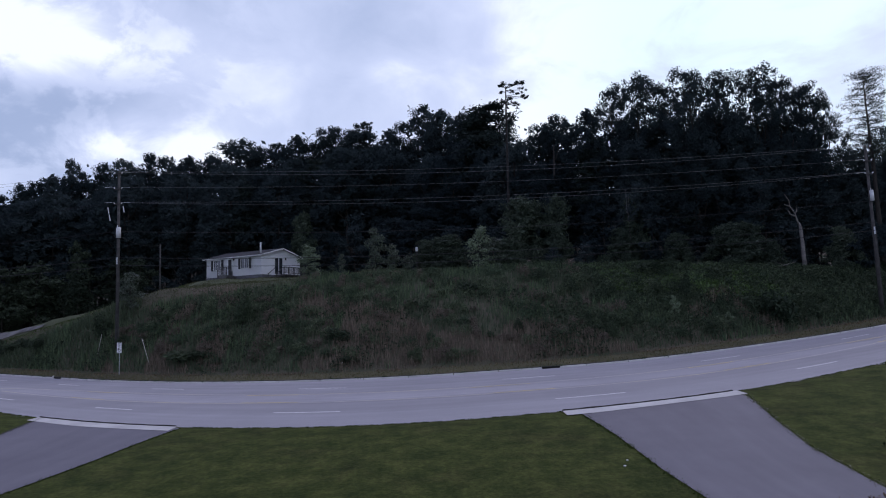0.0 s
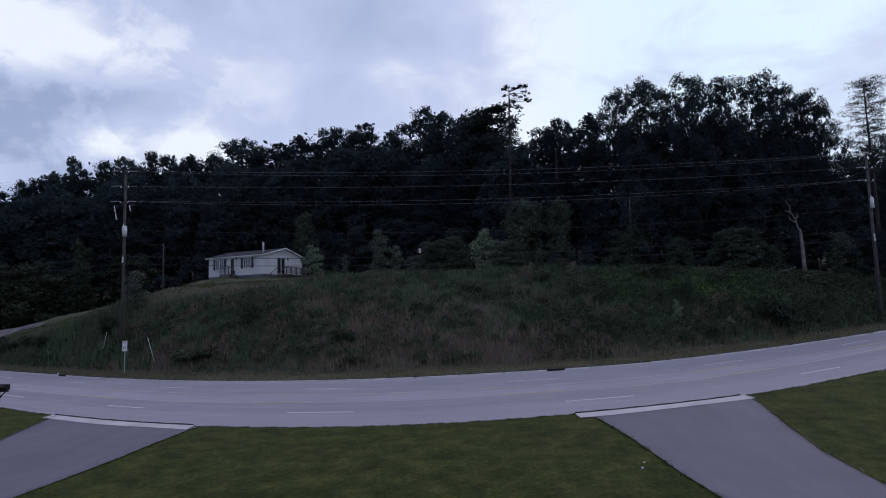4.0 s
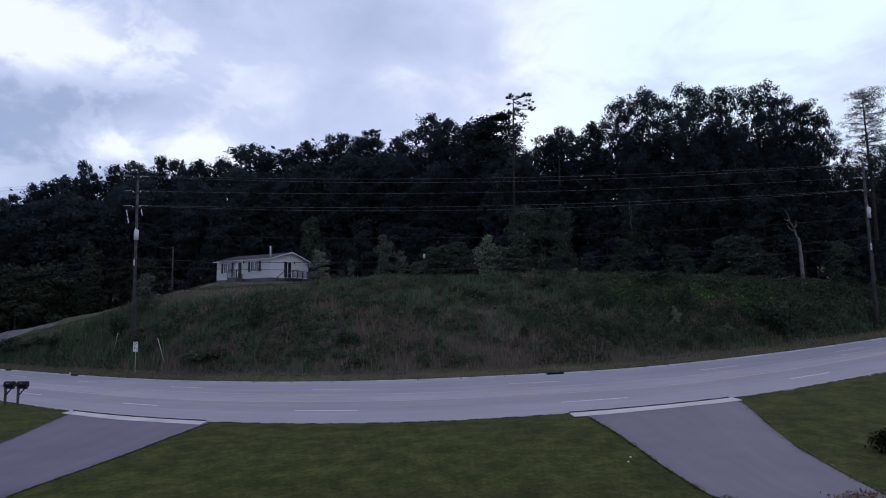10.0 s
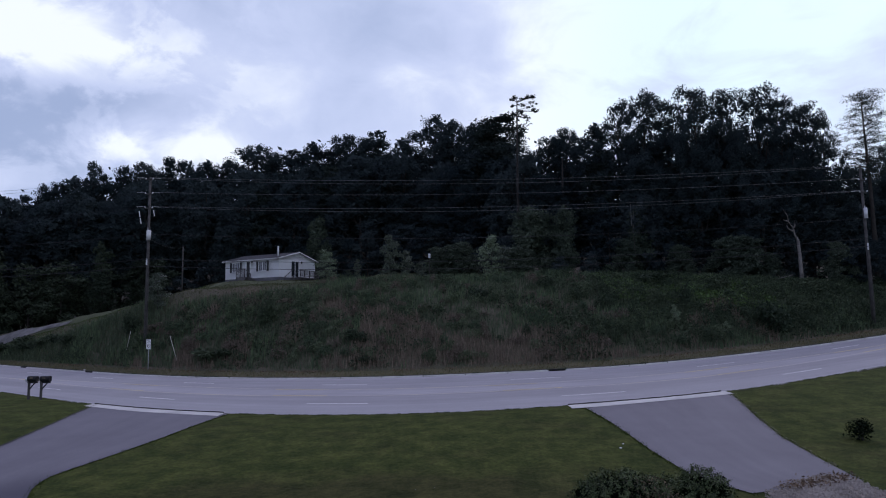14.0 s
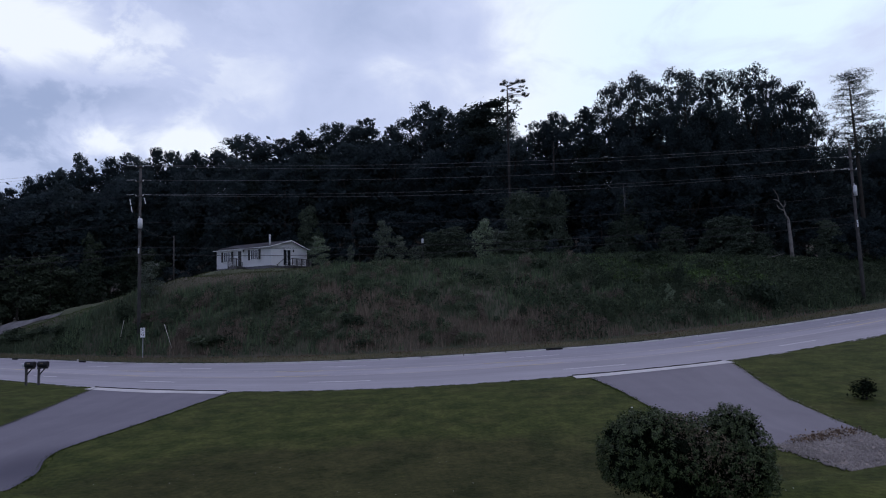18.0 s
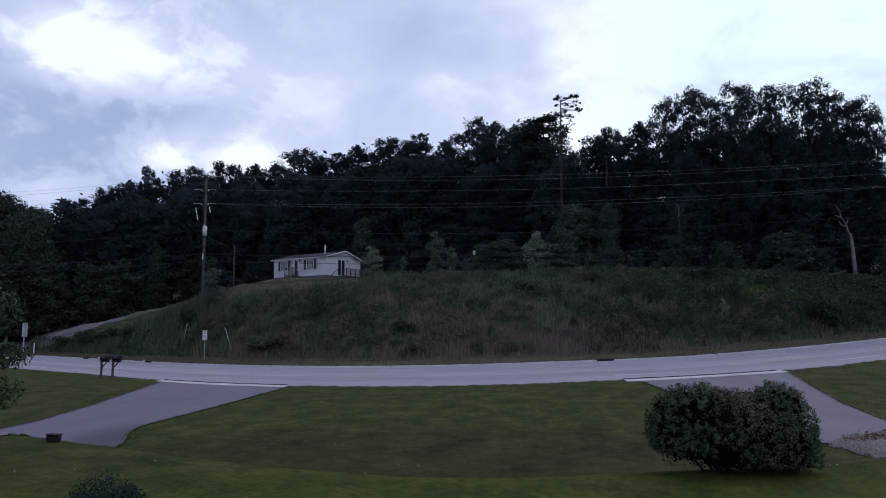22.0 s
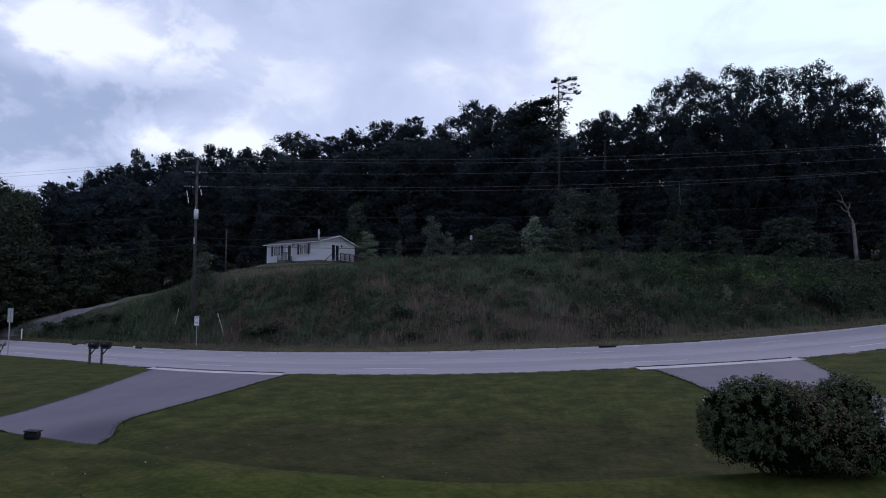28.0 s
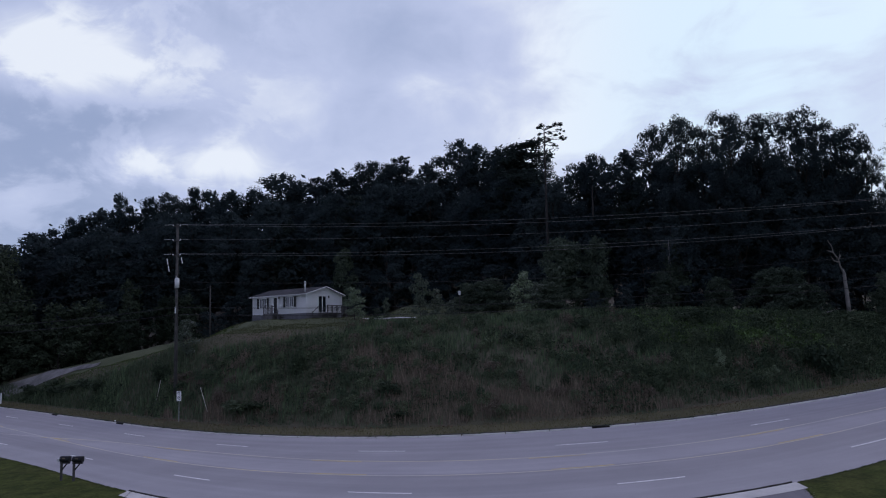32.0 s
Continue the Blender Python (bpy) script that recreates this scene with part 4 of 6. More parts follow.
for (bx, by), (tx, ty, tz), name in (((-30.0, 58.0), (-28.35, 55.0, 3.55), "guy"), ((-23.3, 53.2), (-24.95, 55.0, 2.95), "guy")):
    b = Vector((bx, by, gz(bx, by) - 0.05))
    t = Vector((tx, ty, max(tz, gz(tx, ty) + 0.3)))
    g = thing("guy_wire", b, "slanting guy wire with a pale plastic guard", "guy wire", "guys of the pole")
    v = Vector((-27.75, 56.9, 10.2)) - b
    v.normalize()
    part("guard", rod(v * 0.2, v * (2.2 if bx < -25 else 2.6), 0.024, sides=8), "rod", g, "pale plastic guard", True)
    part("wire", rod((0, 0, 0), v * ((10.2 - b.z) / v.z - 0.1), 0.005, sides=5), "black_cable", g)
    part("anchor", rod((0, 0, -0.2), (0, 0, 0.12), 0.02, sides=6), "metal", g)


# ---------------------------------------------------------------- signs, mailboxes, small fixtures
def lettering(body, size, at, parent, mat, label, turn=(90, 0, 0)):
    cu = bpy.data.curves.new("lettering", "FONT")
    cu.body, cu.size, cu.align_x, cu.align_y, cu.extrude = body, size, "CENTER", "CENTER", 0.002
    cu.materials.append(MAT[mat])
    ob = new("lettering", cu)
    ob.parent = parent
    ob.matrix_local = pose(*at, *turn)
    return tagged(ob, label)


def speed_sign():
    x, y = -26.15, 54.0
    z = gz(x, y)
    s = thing("speed_sign", (x, y, z), "white speed limit sign on a thin steel post", "road sign", turn=-32)
    top = 2.62 - z
    part("post", block((0, 0.03, top / 2 - 0.1), (0.06, 0.035, top + 0.2), bevel=0.006), "metal", s, "thin steel post")
    pl = part("plate", block((0, 0, top - 0.42), (0.66, 0.02, 0.84), bevel=0.004), "sign_white", s, "white sheet plate")
    for dz, w in ((0.395, 0.60), (-0.395, 0.60)):
        part("border", block((0, -0.013, top - 0.42 + dz), (w, 0.004, 0.02)), "black", pl)
    for dx in (-0.305, 0.305):
        part("border", block((dx, -0.013, top - 0.42), (0.02, 0.004, 0.80)), "black", pl)
    lettering("SPEED", 0.15, (0, -0.014, top - 0.42 + 0.29), s, "black", "black word")
    lettering("LIMIT", 0.15, (0, -0.014, top - 0.42 + 0.15), s, "black", "black word")
    lettering("45", 0.46, (0, -0.014, top - 0.42 - 0.16), s, "black", "black numerals")


speed_sign()


def sign_back():
    x = -33.3
    y = float(near_edge(x)) - 0.45
    s = thing("road_sign", (x, y, gz(x, y)), "grey back of a road sign on a steel post", "road sign", turn=166)
    part("post", block((0, 0.03, 1.45), (0.07, 0.045, 3.5), bevel=0.006), "metal", s, "galvanised steel post")
    pl = part("plate", block((0, 0, 2.73), (0.48, 0.02, 0.94), bevel=0.004), "metal", s, "dull aluminium plate")
    for dz in (-0.3, 0.3):
        part("bolt", rod((0, 0.05, 2.73 + dz), (0, 0.07, 2.73 + dz), 0.02, sides=6), "metal", pl)


sign_back()


def mailbox(at, turn, white=False):
    x, y = at
    m = thing("mailbox", (x, y, gz(x, y)), "black metal mailbox on a timber post at the roadside", "mailbox", "mailboxes at the driveway", turn)
    part("post", block((0, 0, 0.47), (0.10, 0.10, 1.26), bevel=0.012), "wood", m, "weathered square timber post")
    part("arm", block((0.20, 0, 0.88), (0.56, 0.09, 0.08), bevel=0.01), "black", m)
    part("brace", rod((0.05, 0, 0.55), (0.32, 0, 0.85), 0.035, sides=6), "black", m, "slanting brace")
    bm = bmesh.new()
    ring = []
    for xx in (-0.04, 0.46):
        ring.append([bm.verts.new((xx, 0.13 * math.cos(a), 1.05 + (0.17 * math.sin(a) if math.sin(a) > 0 else 0.13 * math.sin(a)))) for a in [math.pi * 2 * k / 14 for k in range(14)]])
    for k in range(14):
        bm.faces.new((ring[0][k], ring[0][(k + 1) % 14], ring[1][(k + 1) % 14], ring[1][k]))
    bm.faces.new(ring[0][::-1]), bm.faces.new(ring[1])
    box = part("box", bm, "black", m, "domed black metal box")
    part("door", block((0.475, 0, 1.06), (0.02, 0.23, 0.26), bevel=0.01), "black", box)
    part("flag", block((0.2, -0.125, 1.12), (0.16, 0.012, 0.06)), "rhodo_red", box, "rusty red flag")
    if white:
        part("paper_tube", block((-0.14, 0, 1.02), (0.16, 0.14, 0.18), bevel=0.02), "can", m, "pale newspaper tube")
    return m


mailbox((-22.62, 32.0), -8, True)
mailbox((-21.85, 31.8), -4)

mk = thing("marker_post", (-57.6, 76.6, gz(-57.6, 76.6)), "short white marker post on the verge", "marker post")
part("post", block((0, 0, 0.5), (0.13, 0.05, 1.6), bevel=0.01), "sign_white", mk)

bx = thing("utility_box", (-9.45, 8.05, gz(-9.45, 8.05)), "small dark box on a low stake at the lawn edge", "garden light")
part("body", block((0, 0, 0.065), (0.23, 0.17, 0.13), (0, 4, 0), bevel=0.03), "dark_box", bx)
part("base", block((0.02, 0, -0.06), (0.15, 0.12, 0.16), bevel=0.01), "dark_box", bx)
part("cap", block((0.01, 0, 0.132), (0.24, 0.18, 0.018), (0, 4, 0), bevel=0.006), "dark_box", bx)


for x, y, s in ((4.28, 15.88, 0.036), (4.46, 16.3, 0.032), (16.5, 47.6, 0.08), (-7.0, 46.6, 0.07), (-33.5, 57.6, 0.08)):
    bm = bmesh.new()
    bmesh.ops.create_icosphere(bm, subdivisions=1, radius=s, matrix=Matrix.Diagonal((1, 0.8, 0.6, 1)))
    for v in bm.verts:
        v.co *= 0.7 + 0.6 * random.random()
    o = part("litter", bm, "white_bit", None)
    o.location = (x, y, gz(x, y) + s * 0.6)
    tagged(o, "small white scrap lying in the grass", "litter", "scraps in the grass")


# ---------------------------------------------------------------- foliage
RNG = np.random.default_rng(7)


def leaf_quads(centres, size, spread=0.6, rng=RNG, up=0.0, aspect=1.0, normals=None):
    """One bent kite for every centre, turned at random."""
    n = len(centres)
    a = rng.normal(size=(n, 3))
    if normals is not None:
        a = a * (1 - spread) + normals * spread * 1.6
    a[:, 2] += up
    a /= np.linalg.norm(a, axis=1, keepdims=True) + 1e-9
    b = np.cross(a, rng.normal(size=(n, 3)))
    b /= np.linalg.norm(b, axis=1, keepdims=True) + 1e-9
    c = np.cross(a, b)
    s = size * (0.55 + 0.9 * rng.random((n, 1)))
    fold = a * s * (0.25 * rng.random((n, 1)))
    V = np.stack([centres - b * s * aspect, centres - c * s * 0.55 + fold, centres + b * s * aspect, centres + c * s * 0.55 + fold], 1).reshape(-1, 3)
    F = np.arange(n * 4).reshape(-1, 4)
    return V, F


def crown_points(lobes, per, rng, shell=0.55):
    """Leaf places on the outer part of a set of lobes (centre, radii)."""
    C, N = [], []
    for c, r in lobes:
        k = max(20, int(per * (r[0] * r[1] + r[1] * r[2] + r[0] * r[2]) / 3))
        d = rng.normal(size=(k, 3))
        d /= np.linalg.norm(d, axis=1, keepdims=True)
        q = shell + (1.08 - shell) * rng.random((k, 1)) ** 0.6
        q *= 0.94 + 0.12 * rng.random((k, 1))
        C.append(np.asarray(c) + d * q * np.asarray(r))
        N.append(d)
    return np.concatenate(C), np.concatenate(N)


def clump_points(lobes, clumps, per, rng):
    """Leaf places in many separate sprays round the lobes, with gaps between the sprays."""
    C, N = [], []
    for c, r in lobes:
        for _ in range(clumps):
            d = rng.normal(size=3)
            d[2] += 0.38
            d /= np.linalg.norm(d)
            rc = r[0] * (0.20 + 0.18 * rng.random())
            at = np.asarray(c) + d * (0.50 + 0.44 * rng.random()) * np.asarray(r)
            k = max(8, int(per * rc * rc))
            q = rng.normal(size=(k, 3))
            q /= np.linalg.norm(q, axis=1, keepdims=True)
            C.append(at + q * (rng.random((k, 1)) ** 0.45) * rc * np.array([1.0, 1.0, 0.90]))
            N.append(q + d * 0.6)
    return np.concatenate(C), np.concatenate(N)


def make_tree(seed, height, spread, bare, per, leaf, lobes_n, mat, label, category="tree", name="oak_tree", shape=1.0, trunk_r=None, core=26, clumps=0):
    """A broadleaf: tapered trunk, limbs to the lobes, and a lobed, gappy crown."""
    rng = np.random.default_rng(seed)
    t = new(name)
    tagged(t, label, category)
    h0 = height * bare
    r0 = trunk_r or height * 0.013
    lean = rng.normal(size=2) * height * 0.015
    spine = [(0, 0, -0.6), (lean[0] * 0.3, lean[1] * 0.3, h0 * 0.5), (lean[0] * 0.6, lean[1] * 0.6, h0), (lean[0], lean[1], height * 0.86)]
    vs, fs = tube(spine, [r0 * 1.25, r0, r0 * 0.8, r0 * 0.2], 8)
    lobes = []
    for i in range(lobes_n):
        w = (i + 0.5) / lobes_n
        z = h0 + (height - h0) * (0.08 + 0.86 * w)
        prof = math.sin(math.pi * min(1, (0.18 + 0.80 * w))) ** 0.7 * shape
        ang = i * 2.4 + rng.random() * 1.2
        rad = spread * prof * (0.25 + 0.55 * rng.random())
        lr = spread * (0.34 + 0.22 * rng.random()) * (0.75 + 0.35 * prof)
        c = np.array([math.cos(ang) * rad + lean[0], math.sin(ang) * rad + lean[1], z])
        lobes.append((c, (lr, lr, lr * (0.55 + 0.25 * rng.random()))))
    for c, r in lobes:
        k = min(0.95, max(0.25, (c[2] - r[2]) / height))
        a = np.array([lean[0] * k, lean[1] * k, max(h0 * 0.7, (c[2] - r[0] * 1.1) * 0.92)])
        m = (a + c) / 2 + np.array([0, 0, -0.05 * height])
        v2, f2 = tube([a, m, c], [r0 * 0.42, r0 * 0.28, r0 * 0.10], 5)
        o = len(vs)
        vs += v2
        fs += [[i + o for i in f] for f in f2]
    under(mesh_object("trunk", vs, fs, "bark", smooth=True), t, "dark bark trunk and limbs")
    if clumps:
        C, N = clump_points(lobes, clumps, per, rng)
    else:
        C, N = crown_points(lobes, per, rng)
    V, F = leaf_quads(C, leaf, 0.35, rng, 0.25, 1.0, N)
    if core:
        C2 = np.concatenate([np.asarray(c) + rng.normal(size=(core * 3, 3)) * 0.36 * np.asarray(r) for c, r in lobes])
        V2, F2 = leaf_quads(C2, spread * 0.068, 0.2, rng, 0.0, 1.0)
        V, F = np.concatenate([V, V2]), np.concatenate([F, F2 + len(V)])
    under(mesh_object("crown", V, F, mat), t, "crown of many small leaves")
    return t


def make_pine(seed, height, bare, spread, per, leaf, mat, label, lacy=False, tall=0.95):
    """A pine: straight trunk with uneven boughs, each ending in flat tufts of needles."""
    rng = np.random.default_rng(seed)
    t = new("pine_tree")
    tagged(t, label, "tree")
    r0 = height * 0.010
    vs, fs = tube([(0, 0, -0.6), (0.15, 0, height * 0.5), (0, 0.12, height * 0.97)], [r0 * 1.2, r0 * 0.8, r0 * 0.2], 8)
    C = []
    tiers = max(4, int((1 - bare) * height / tall))
    for i in range(tiers):
        w = (i + 0.2 + 0.6 * rng.random()) / tiers
        z = height * (bare + (1 - bare) * w)
        for k in range(6 if lacy else 5):
            ang = rng.random() * 6.28
            ln = spread * (0.55 + 0.45 * math.sin(math.pi * min(1.0, 0.25 + w * 0.75))) * ((0.55 if lacy else 0.3) + (0.5 if lacy else 0.75) * rng.random())
            a = np.array([0, 0, z])
            e = np.array([math.cos(ang) * ln, math.sin(ang) * ln, z + ln * (0.40 * rng.random() - 0.05)])
            v2, f2 = tube([a, (a + e) / 2 + (0, 0, 0.10), e], [r0 * (0.14 if lacy else 0.26), r0 * (0.09 if lacy else 0.17), r0 * 0.04], 4)
            o = len(vs)
            vs += v2
            fs += [[q + o for q in f] for f in f2]
            for g in range(5 if lacy else 4):
                q = a + (e - a) * ((0.2 if lacy else 0.45) + (0.8 if lacy else 0.6) * rng.random()) + rng.normal(size=3) * np.array([0.35, 0.35, 0.12])
                m = int(per * (0.6 + 0.8 * rng.random()))
                C.append(q + rng.normal(size=(m, 3)) * np.array([0.42, 0.42, 0.15]) * (0.6 if lacy else 1.0))
    under(mesh_object("trunk", vs, fs, "bark", smooth=True), t, "straight dark trunk with level boughs")
    V, F = leaf_quads(np.concatenate(C), leaf, 0.3, rng, 0.5, 1.3)
    under(mesh_object("crown", V, F, mat), t, "tufts of dark needles")
    return t


def umbrella_pine(x, y, top, lean):
    """A pine with a long bare trunk and a few flat pads of needles at its head."""
    rng = np.random.default_rng(74)
    z0 = gz(x, y)
    h = top - z0
    t = thing("pine_tree", (x, y, z0), "tall pine with a bare trunk and a flat top", "tree", "trees of the wood")
    def at(w):
        return np.array([lean * w * w, 0.0, h * w])
    vs, fs = tube([at(w) + (0, 0, -0.5 if w == 0 else 0) for w in (0, 0.25, 0.5, 0.75, 0.9, 0.96)], [0.22, 0.19, 0.15, 0.11, 0.08, 0.05], 8)
    C = []
    # boughs: where they leave the stem, where they end (beside the stem, below the top), size of the tuft
    for w, dx, dy, dz, rad in ((0.955, -0.15, 0.1, -0.45, 0.36), (0.955, 0.7, -0.2, -0.75, 0.24), (0.95, 1.55, 0.2, -0.35, 0.36), (0.95, 2.05, -0.1, -0.5, 0.30), (0.94, 1.95, 0.3, -1.25, 0.28), (0.93, -0.62, -0.1, -1.6, 0.24), (0.91, 1.3, 0.2, -1.75, 0.22),
                               (0.905, 1.85, -0.2, -2.25, 0.34), (0.905, 2.4, -0.1, -2.35, 0.18), (0.875, 1.1, 0.1, -3.05, 0.28), (0.88, 0.55, -0.3, -2.6, 0.20), (0.94, 0.85, 0.5, -1.35, 0.20), (0.95, -0.45, 0.3, -0.7, 0.20)):
        a = at(w)
        e = np.array([lean + dx, dy, h + dz])
        v2, f2 = tube([a, a * 0.5 + e * 0.5 + (0, 0, -0.16 + 0.22 * rng.random()), e], [0.055, 0.035, 0.016], 5)
        fs += [[q + len(vs) for q in f] for f in f2]
        vs += v2
        for k in range(4):
            c = e + rng.normal(size=3) * np.array([rad * 0.75, rad * 0.7, rad * 0.30])
            C.append(c + rng.normal(size=(48, 3)) * np.array([rad * 0.36, rad * 0.36, rad * 0.22]))
    under(mesh_object("trunk", vs, fs, "pine_bark", smooth=True), t, "long bare trunk with level boughs")
    V, F = leaf_quads(np.concatenate(C), 0.062, 0.3, rng, 0.4, 1.5)
    under(mesh_object("crown", V, F, "pine"), t, "flat pads of dark needles")
    return t


def bare_trunk(x, y, top, r, mat, label):
    """A standing dead trunk without its crown."""
    z0 = gz(x, y)
    h = top - z0
    t = thing("dead_tree", (x, y, z0), label, "dead tree")
    vs, fs = tube([(0, 0, -0.4), (0.05, 0, h * 0.35), (-0.05, 0.05, h * 0.7), (0.08, 0, h)], [r * 1.2, r, r * 0.8, r * 0.35], 8)
    under(mesh_object("trunk", vs, fs, mat, smooth=True), t, "bare upright trunk")
    vs, fs = tube([(0, 0, h * 0.86), (0.35, 0.1, h * 0.9), (0.6, 0.1, h * 0.96)], [r * 0.35, r * 0.22, r * 0.08], 5)
    under(mesh_object("branch", vs, fs, mat, smooth=True), t, "short broken branch")
    return t


def make_bush(name, seed, lobes, per, leaf, mat, label, category="bush", stems=5, group="", core=0):
    rng = np.random.default_rng(seed)
    t = new(name)
    tagged(t, label, category, group)
    vs, fs = [], []
    for i in range(stems):
        c, r = lobes[i % len(lobes)]
        a = Vector((c[0] * 0.35 + rng.normal() * 0.04, c[1] * 0.35 + rng.normal() * 0.04, -0.12))
        e = Vector((c[0], c[1], c[2] + r[2] * 0.3))
        v2, f2 = tube([a, (a + e) / 2 + Vector((rng.normal() * 0.05, rng.normal() * 0.05, 0)), e], [0.030, 0.020, 0.006], 5)
        o = len(vs)
        vs += v2
        fs += [[q + o for q in f] for f in f2]
    under(mesh_object("stems", vs, fs, "bark", smooth=True), t, "woody stems")
    C, N = crown_points(lobes, per, rng, 0.45)
    keep = C[:, 2] > 0.03
    V, F = leaf_quads(C[keep], leaf, 0.4, rng, 0.3, 1.1, N[keep])
    if core:
        C2 = np.concatenate([np.asarray(c) + rng.normal(size=(core, 3)) * 0.30 * np.asarray(r) for c, r in lobes])
        C2 = C2[C2[:, 2] > 0.08]
        V2, F2 = leaf_quads(C2, leaf * 3.2, 0.2, rng, 0.0, 1.0)
        V, F = np.concatenate([V, V2]), np.concatenate([F, F2 + len(V)])
    under(mesh_object("leaves", V, F, mat), t, "mass of small leaves")
    return t


def place(proto, x, y, s=1.0, sz=None, turn=0.0, sink=0.0, label="", group=""):
    m = pose(x, y, gz(x, y) - sink, 0, 0, turn) @ Matrix.Diagonal((s, s, sz or s, 1))
    c = copy_thing(proto, Matrix())
    c.matrix_basis = m
    if label:
        c["label"] = label
    if group:
        c["group"] = group
    return c


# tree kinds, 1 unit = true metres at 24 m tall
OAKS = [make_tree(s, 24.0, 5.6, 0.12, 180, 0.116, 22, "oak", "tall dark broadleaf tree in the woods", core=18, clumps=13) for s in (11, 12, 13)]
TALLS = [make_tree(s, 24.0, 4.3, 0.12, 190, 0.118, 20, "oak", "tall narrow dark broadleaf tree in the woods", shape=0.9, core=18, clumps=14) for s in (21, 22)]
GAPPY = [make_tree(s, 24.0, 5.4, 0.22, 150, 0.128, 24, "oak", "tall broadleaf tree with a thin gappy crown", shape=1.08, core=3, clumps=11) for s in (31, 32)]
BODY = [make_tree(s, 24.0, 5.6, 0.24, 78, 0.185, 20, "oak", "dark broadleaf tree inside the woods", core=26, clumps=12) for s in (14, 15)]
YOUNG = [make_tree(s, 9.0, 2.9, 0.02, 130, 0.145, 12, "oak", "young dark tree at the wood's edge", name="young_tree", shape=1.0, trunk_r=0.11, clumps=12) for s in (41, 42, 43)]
MIDS = [make_tree(51, 9.0, 3.4, 0.04, 260, 0.10, 16, "oak_light", "olive green young tree at the wood's edge", name="young_tree", trunk_r=0.12, clumps=16)]
SAPS = [make_tree(61, 4.4, 1.25, 0.06, 420, 0.088, 10, "sapling", "pale green sapling on the hilltop", name="sapling", trunk_r=0.05), make_tree(62, 4.4, 1.25, 0.06, 420, 0.088, 10, "oak_light", "small leafy tree on the hilltop", name="sapling", trunk_r=0.05), make_tree(63, 4.4, 1.25, 0.06, 420, 0.088, 10, "sapling_dull", "dull green small tree on the hilltop", name="sapling", trunk_r=0.05)]
WEST = [make_tree(s, 9.0, 2.9, 0.02, 130, 0.145, 12, "oak_dull", "dark green tree near the road at the wood's end", name="young_tree", trunk_r=0.11, clumps=12) for s in (44, 45)]
PINES = [make_pine(71, 24.0, 0.25, 3.6, 30, 0.16, "pine", "dark bushy pine in the woods")]
LACY = make_pine(73, 24.0, 0.55, 2.9, 26, 0.056, "pine", "lacy half-bare pine against the sky", True, 0.62)


def crown_size(proto):
    """Height of a tree's top and the breadth of its crown."""
    crown = [o for o in proto.children if o.name.startswith("crown")][0]
    co = np.array([v.co for v in crown.data.vertices])
    return float(np.quantile(co[:, 2], 0.9985)), float(np.quantile(co[:, 0], 0.98) - np.quantile(co[:, 0], 0.02))


SIZES = {}


def by_top(proto, x, y, top, wide=1.0, turn=0.0, breadth=0.0):
    if proto.name not in SIZES:
        SIZES[proto.name] = crown_size(proto)
    ref, across = SIZES[proto.name]
    k = (top - gz(x, y) + 0.3) / ref
    return place(proto, x, y, breadth / across if breadth else k * wide, k, turn, 0.3, group="trees of the wood")


# the skyline, from the low western end to the tall eastern end: x, y, top, breadth, kind
SKYLINE_WEST = ((-88.0, 112.0, 21.0, 10.0, 1), (-83.0, 112.5, 22.5, 9.0, 2), (-78.0, 114.0, 24.0, 7.1, 0), (-76.1, 114.3, 27.6, 7.1, 3), (-73.0, 114.8, 28.3, 8.2, 1), (-70.5, 115.2, 29.9, 8.2, 2), (-68.1, 115.7, 31.3, 8.2, 0), (-64.9, 115.9, 34.2, 4.5, 4), (-62.4, 115.8, 31.5, 7.2, 3), (-59.0, 115.6, 32.7, 8.2, 1), (-56.3, 115.4, 33.9, 7.2, 3), (-52.7, 115.2, 31.9, 7.0, 4), (-50.2, 115.0, 34.5, 6.0, 4), (-46.9, 114.5, 33.9, 8.2, 2), (-43.0, 113.9, 32.9, 8.1, 0), (-39.8, 113.4, 33.3, 6.6, 3), (-34.6, 112.6, 35.9, 11.3, 1), (-30.2, 111.9, 34.2, 7.0, 4), (-26.0, 111.2, 34.3, 7.2, 3), (-23.1, 110.8, 35.1, 8.4, 0), (-20.3, 110.3, 34.3, 6.6, 4), (-17.2, 109.9, 36.2, 8.4, 2), (-13.8, 109.5, 36.0, 8.0, 1), (-10.9, 109.1, 36.9, 7.4, 3), (-6.9, 108.6, 35.0, 8.0, 0), (-2.3, 108.0, 38.6, 9.6, 1))
SKYLINE_MID = ((0.9, 103.7, 37.0, 8.0, 0), (3.5, 99.6, 35.3, 7.6, 2), (6.4, 94.8, 33.4, 6.6, 7), (7.1, 90.8, 33.5, 9.5, 7), (9.3, 92.0, 31.4, 8.0, 1), (14.0, 85.0, 28.3, 6.7, 2), (15.7, 82.4, 29.0, 4.2, 4), (17.1, 80.2, 27.1, 5.0, 3), (18.8, 77.9, 27.7, 6.3, 0))
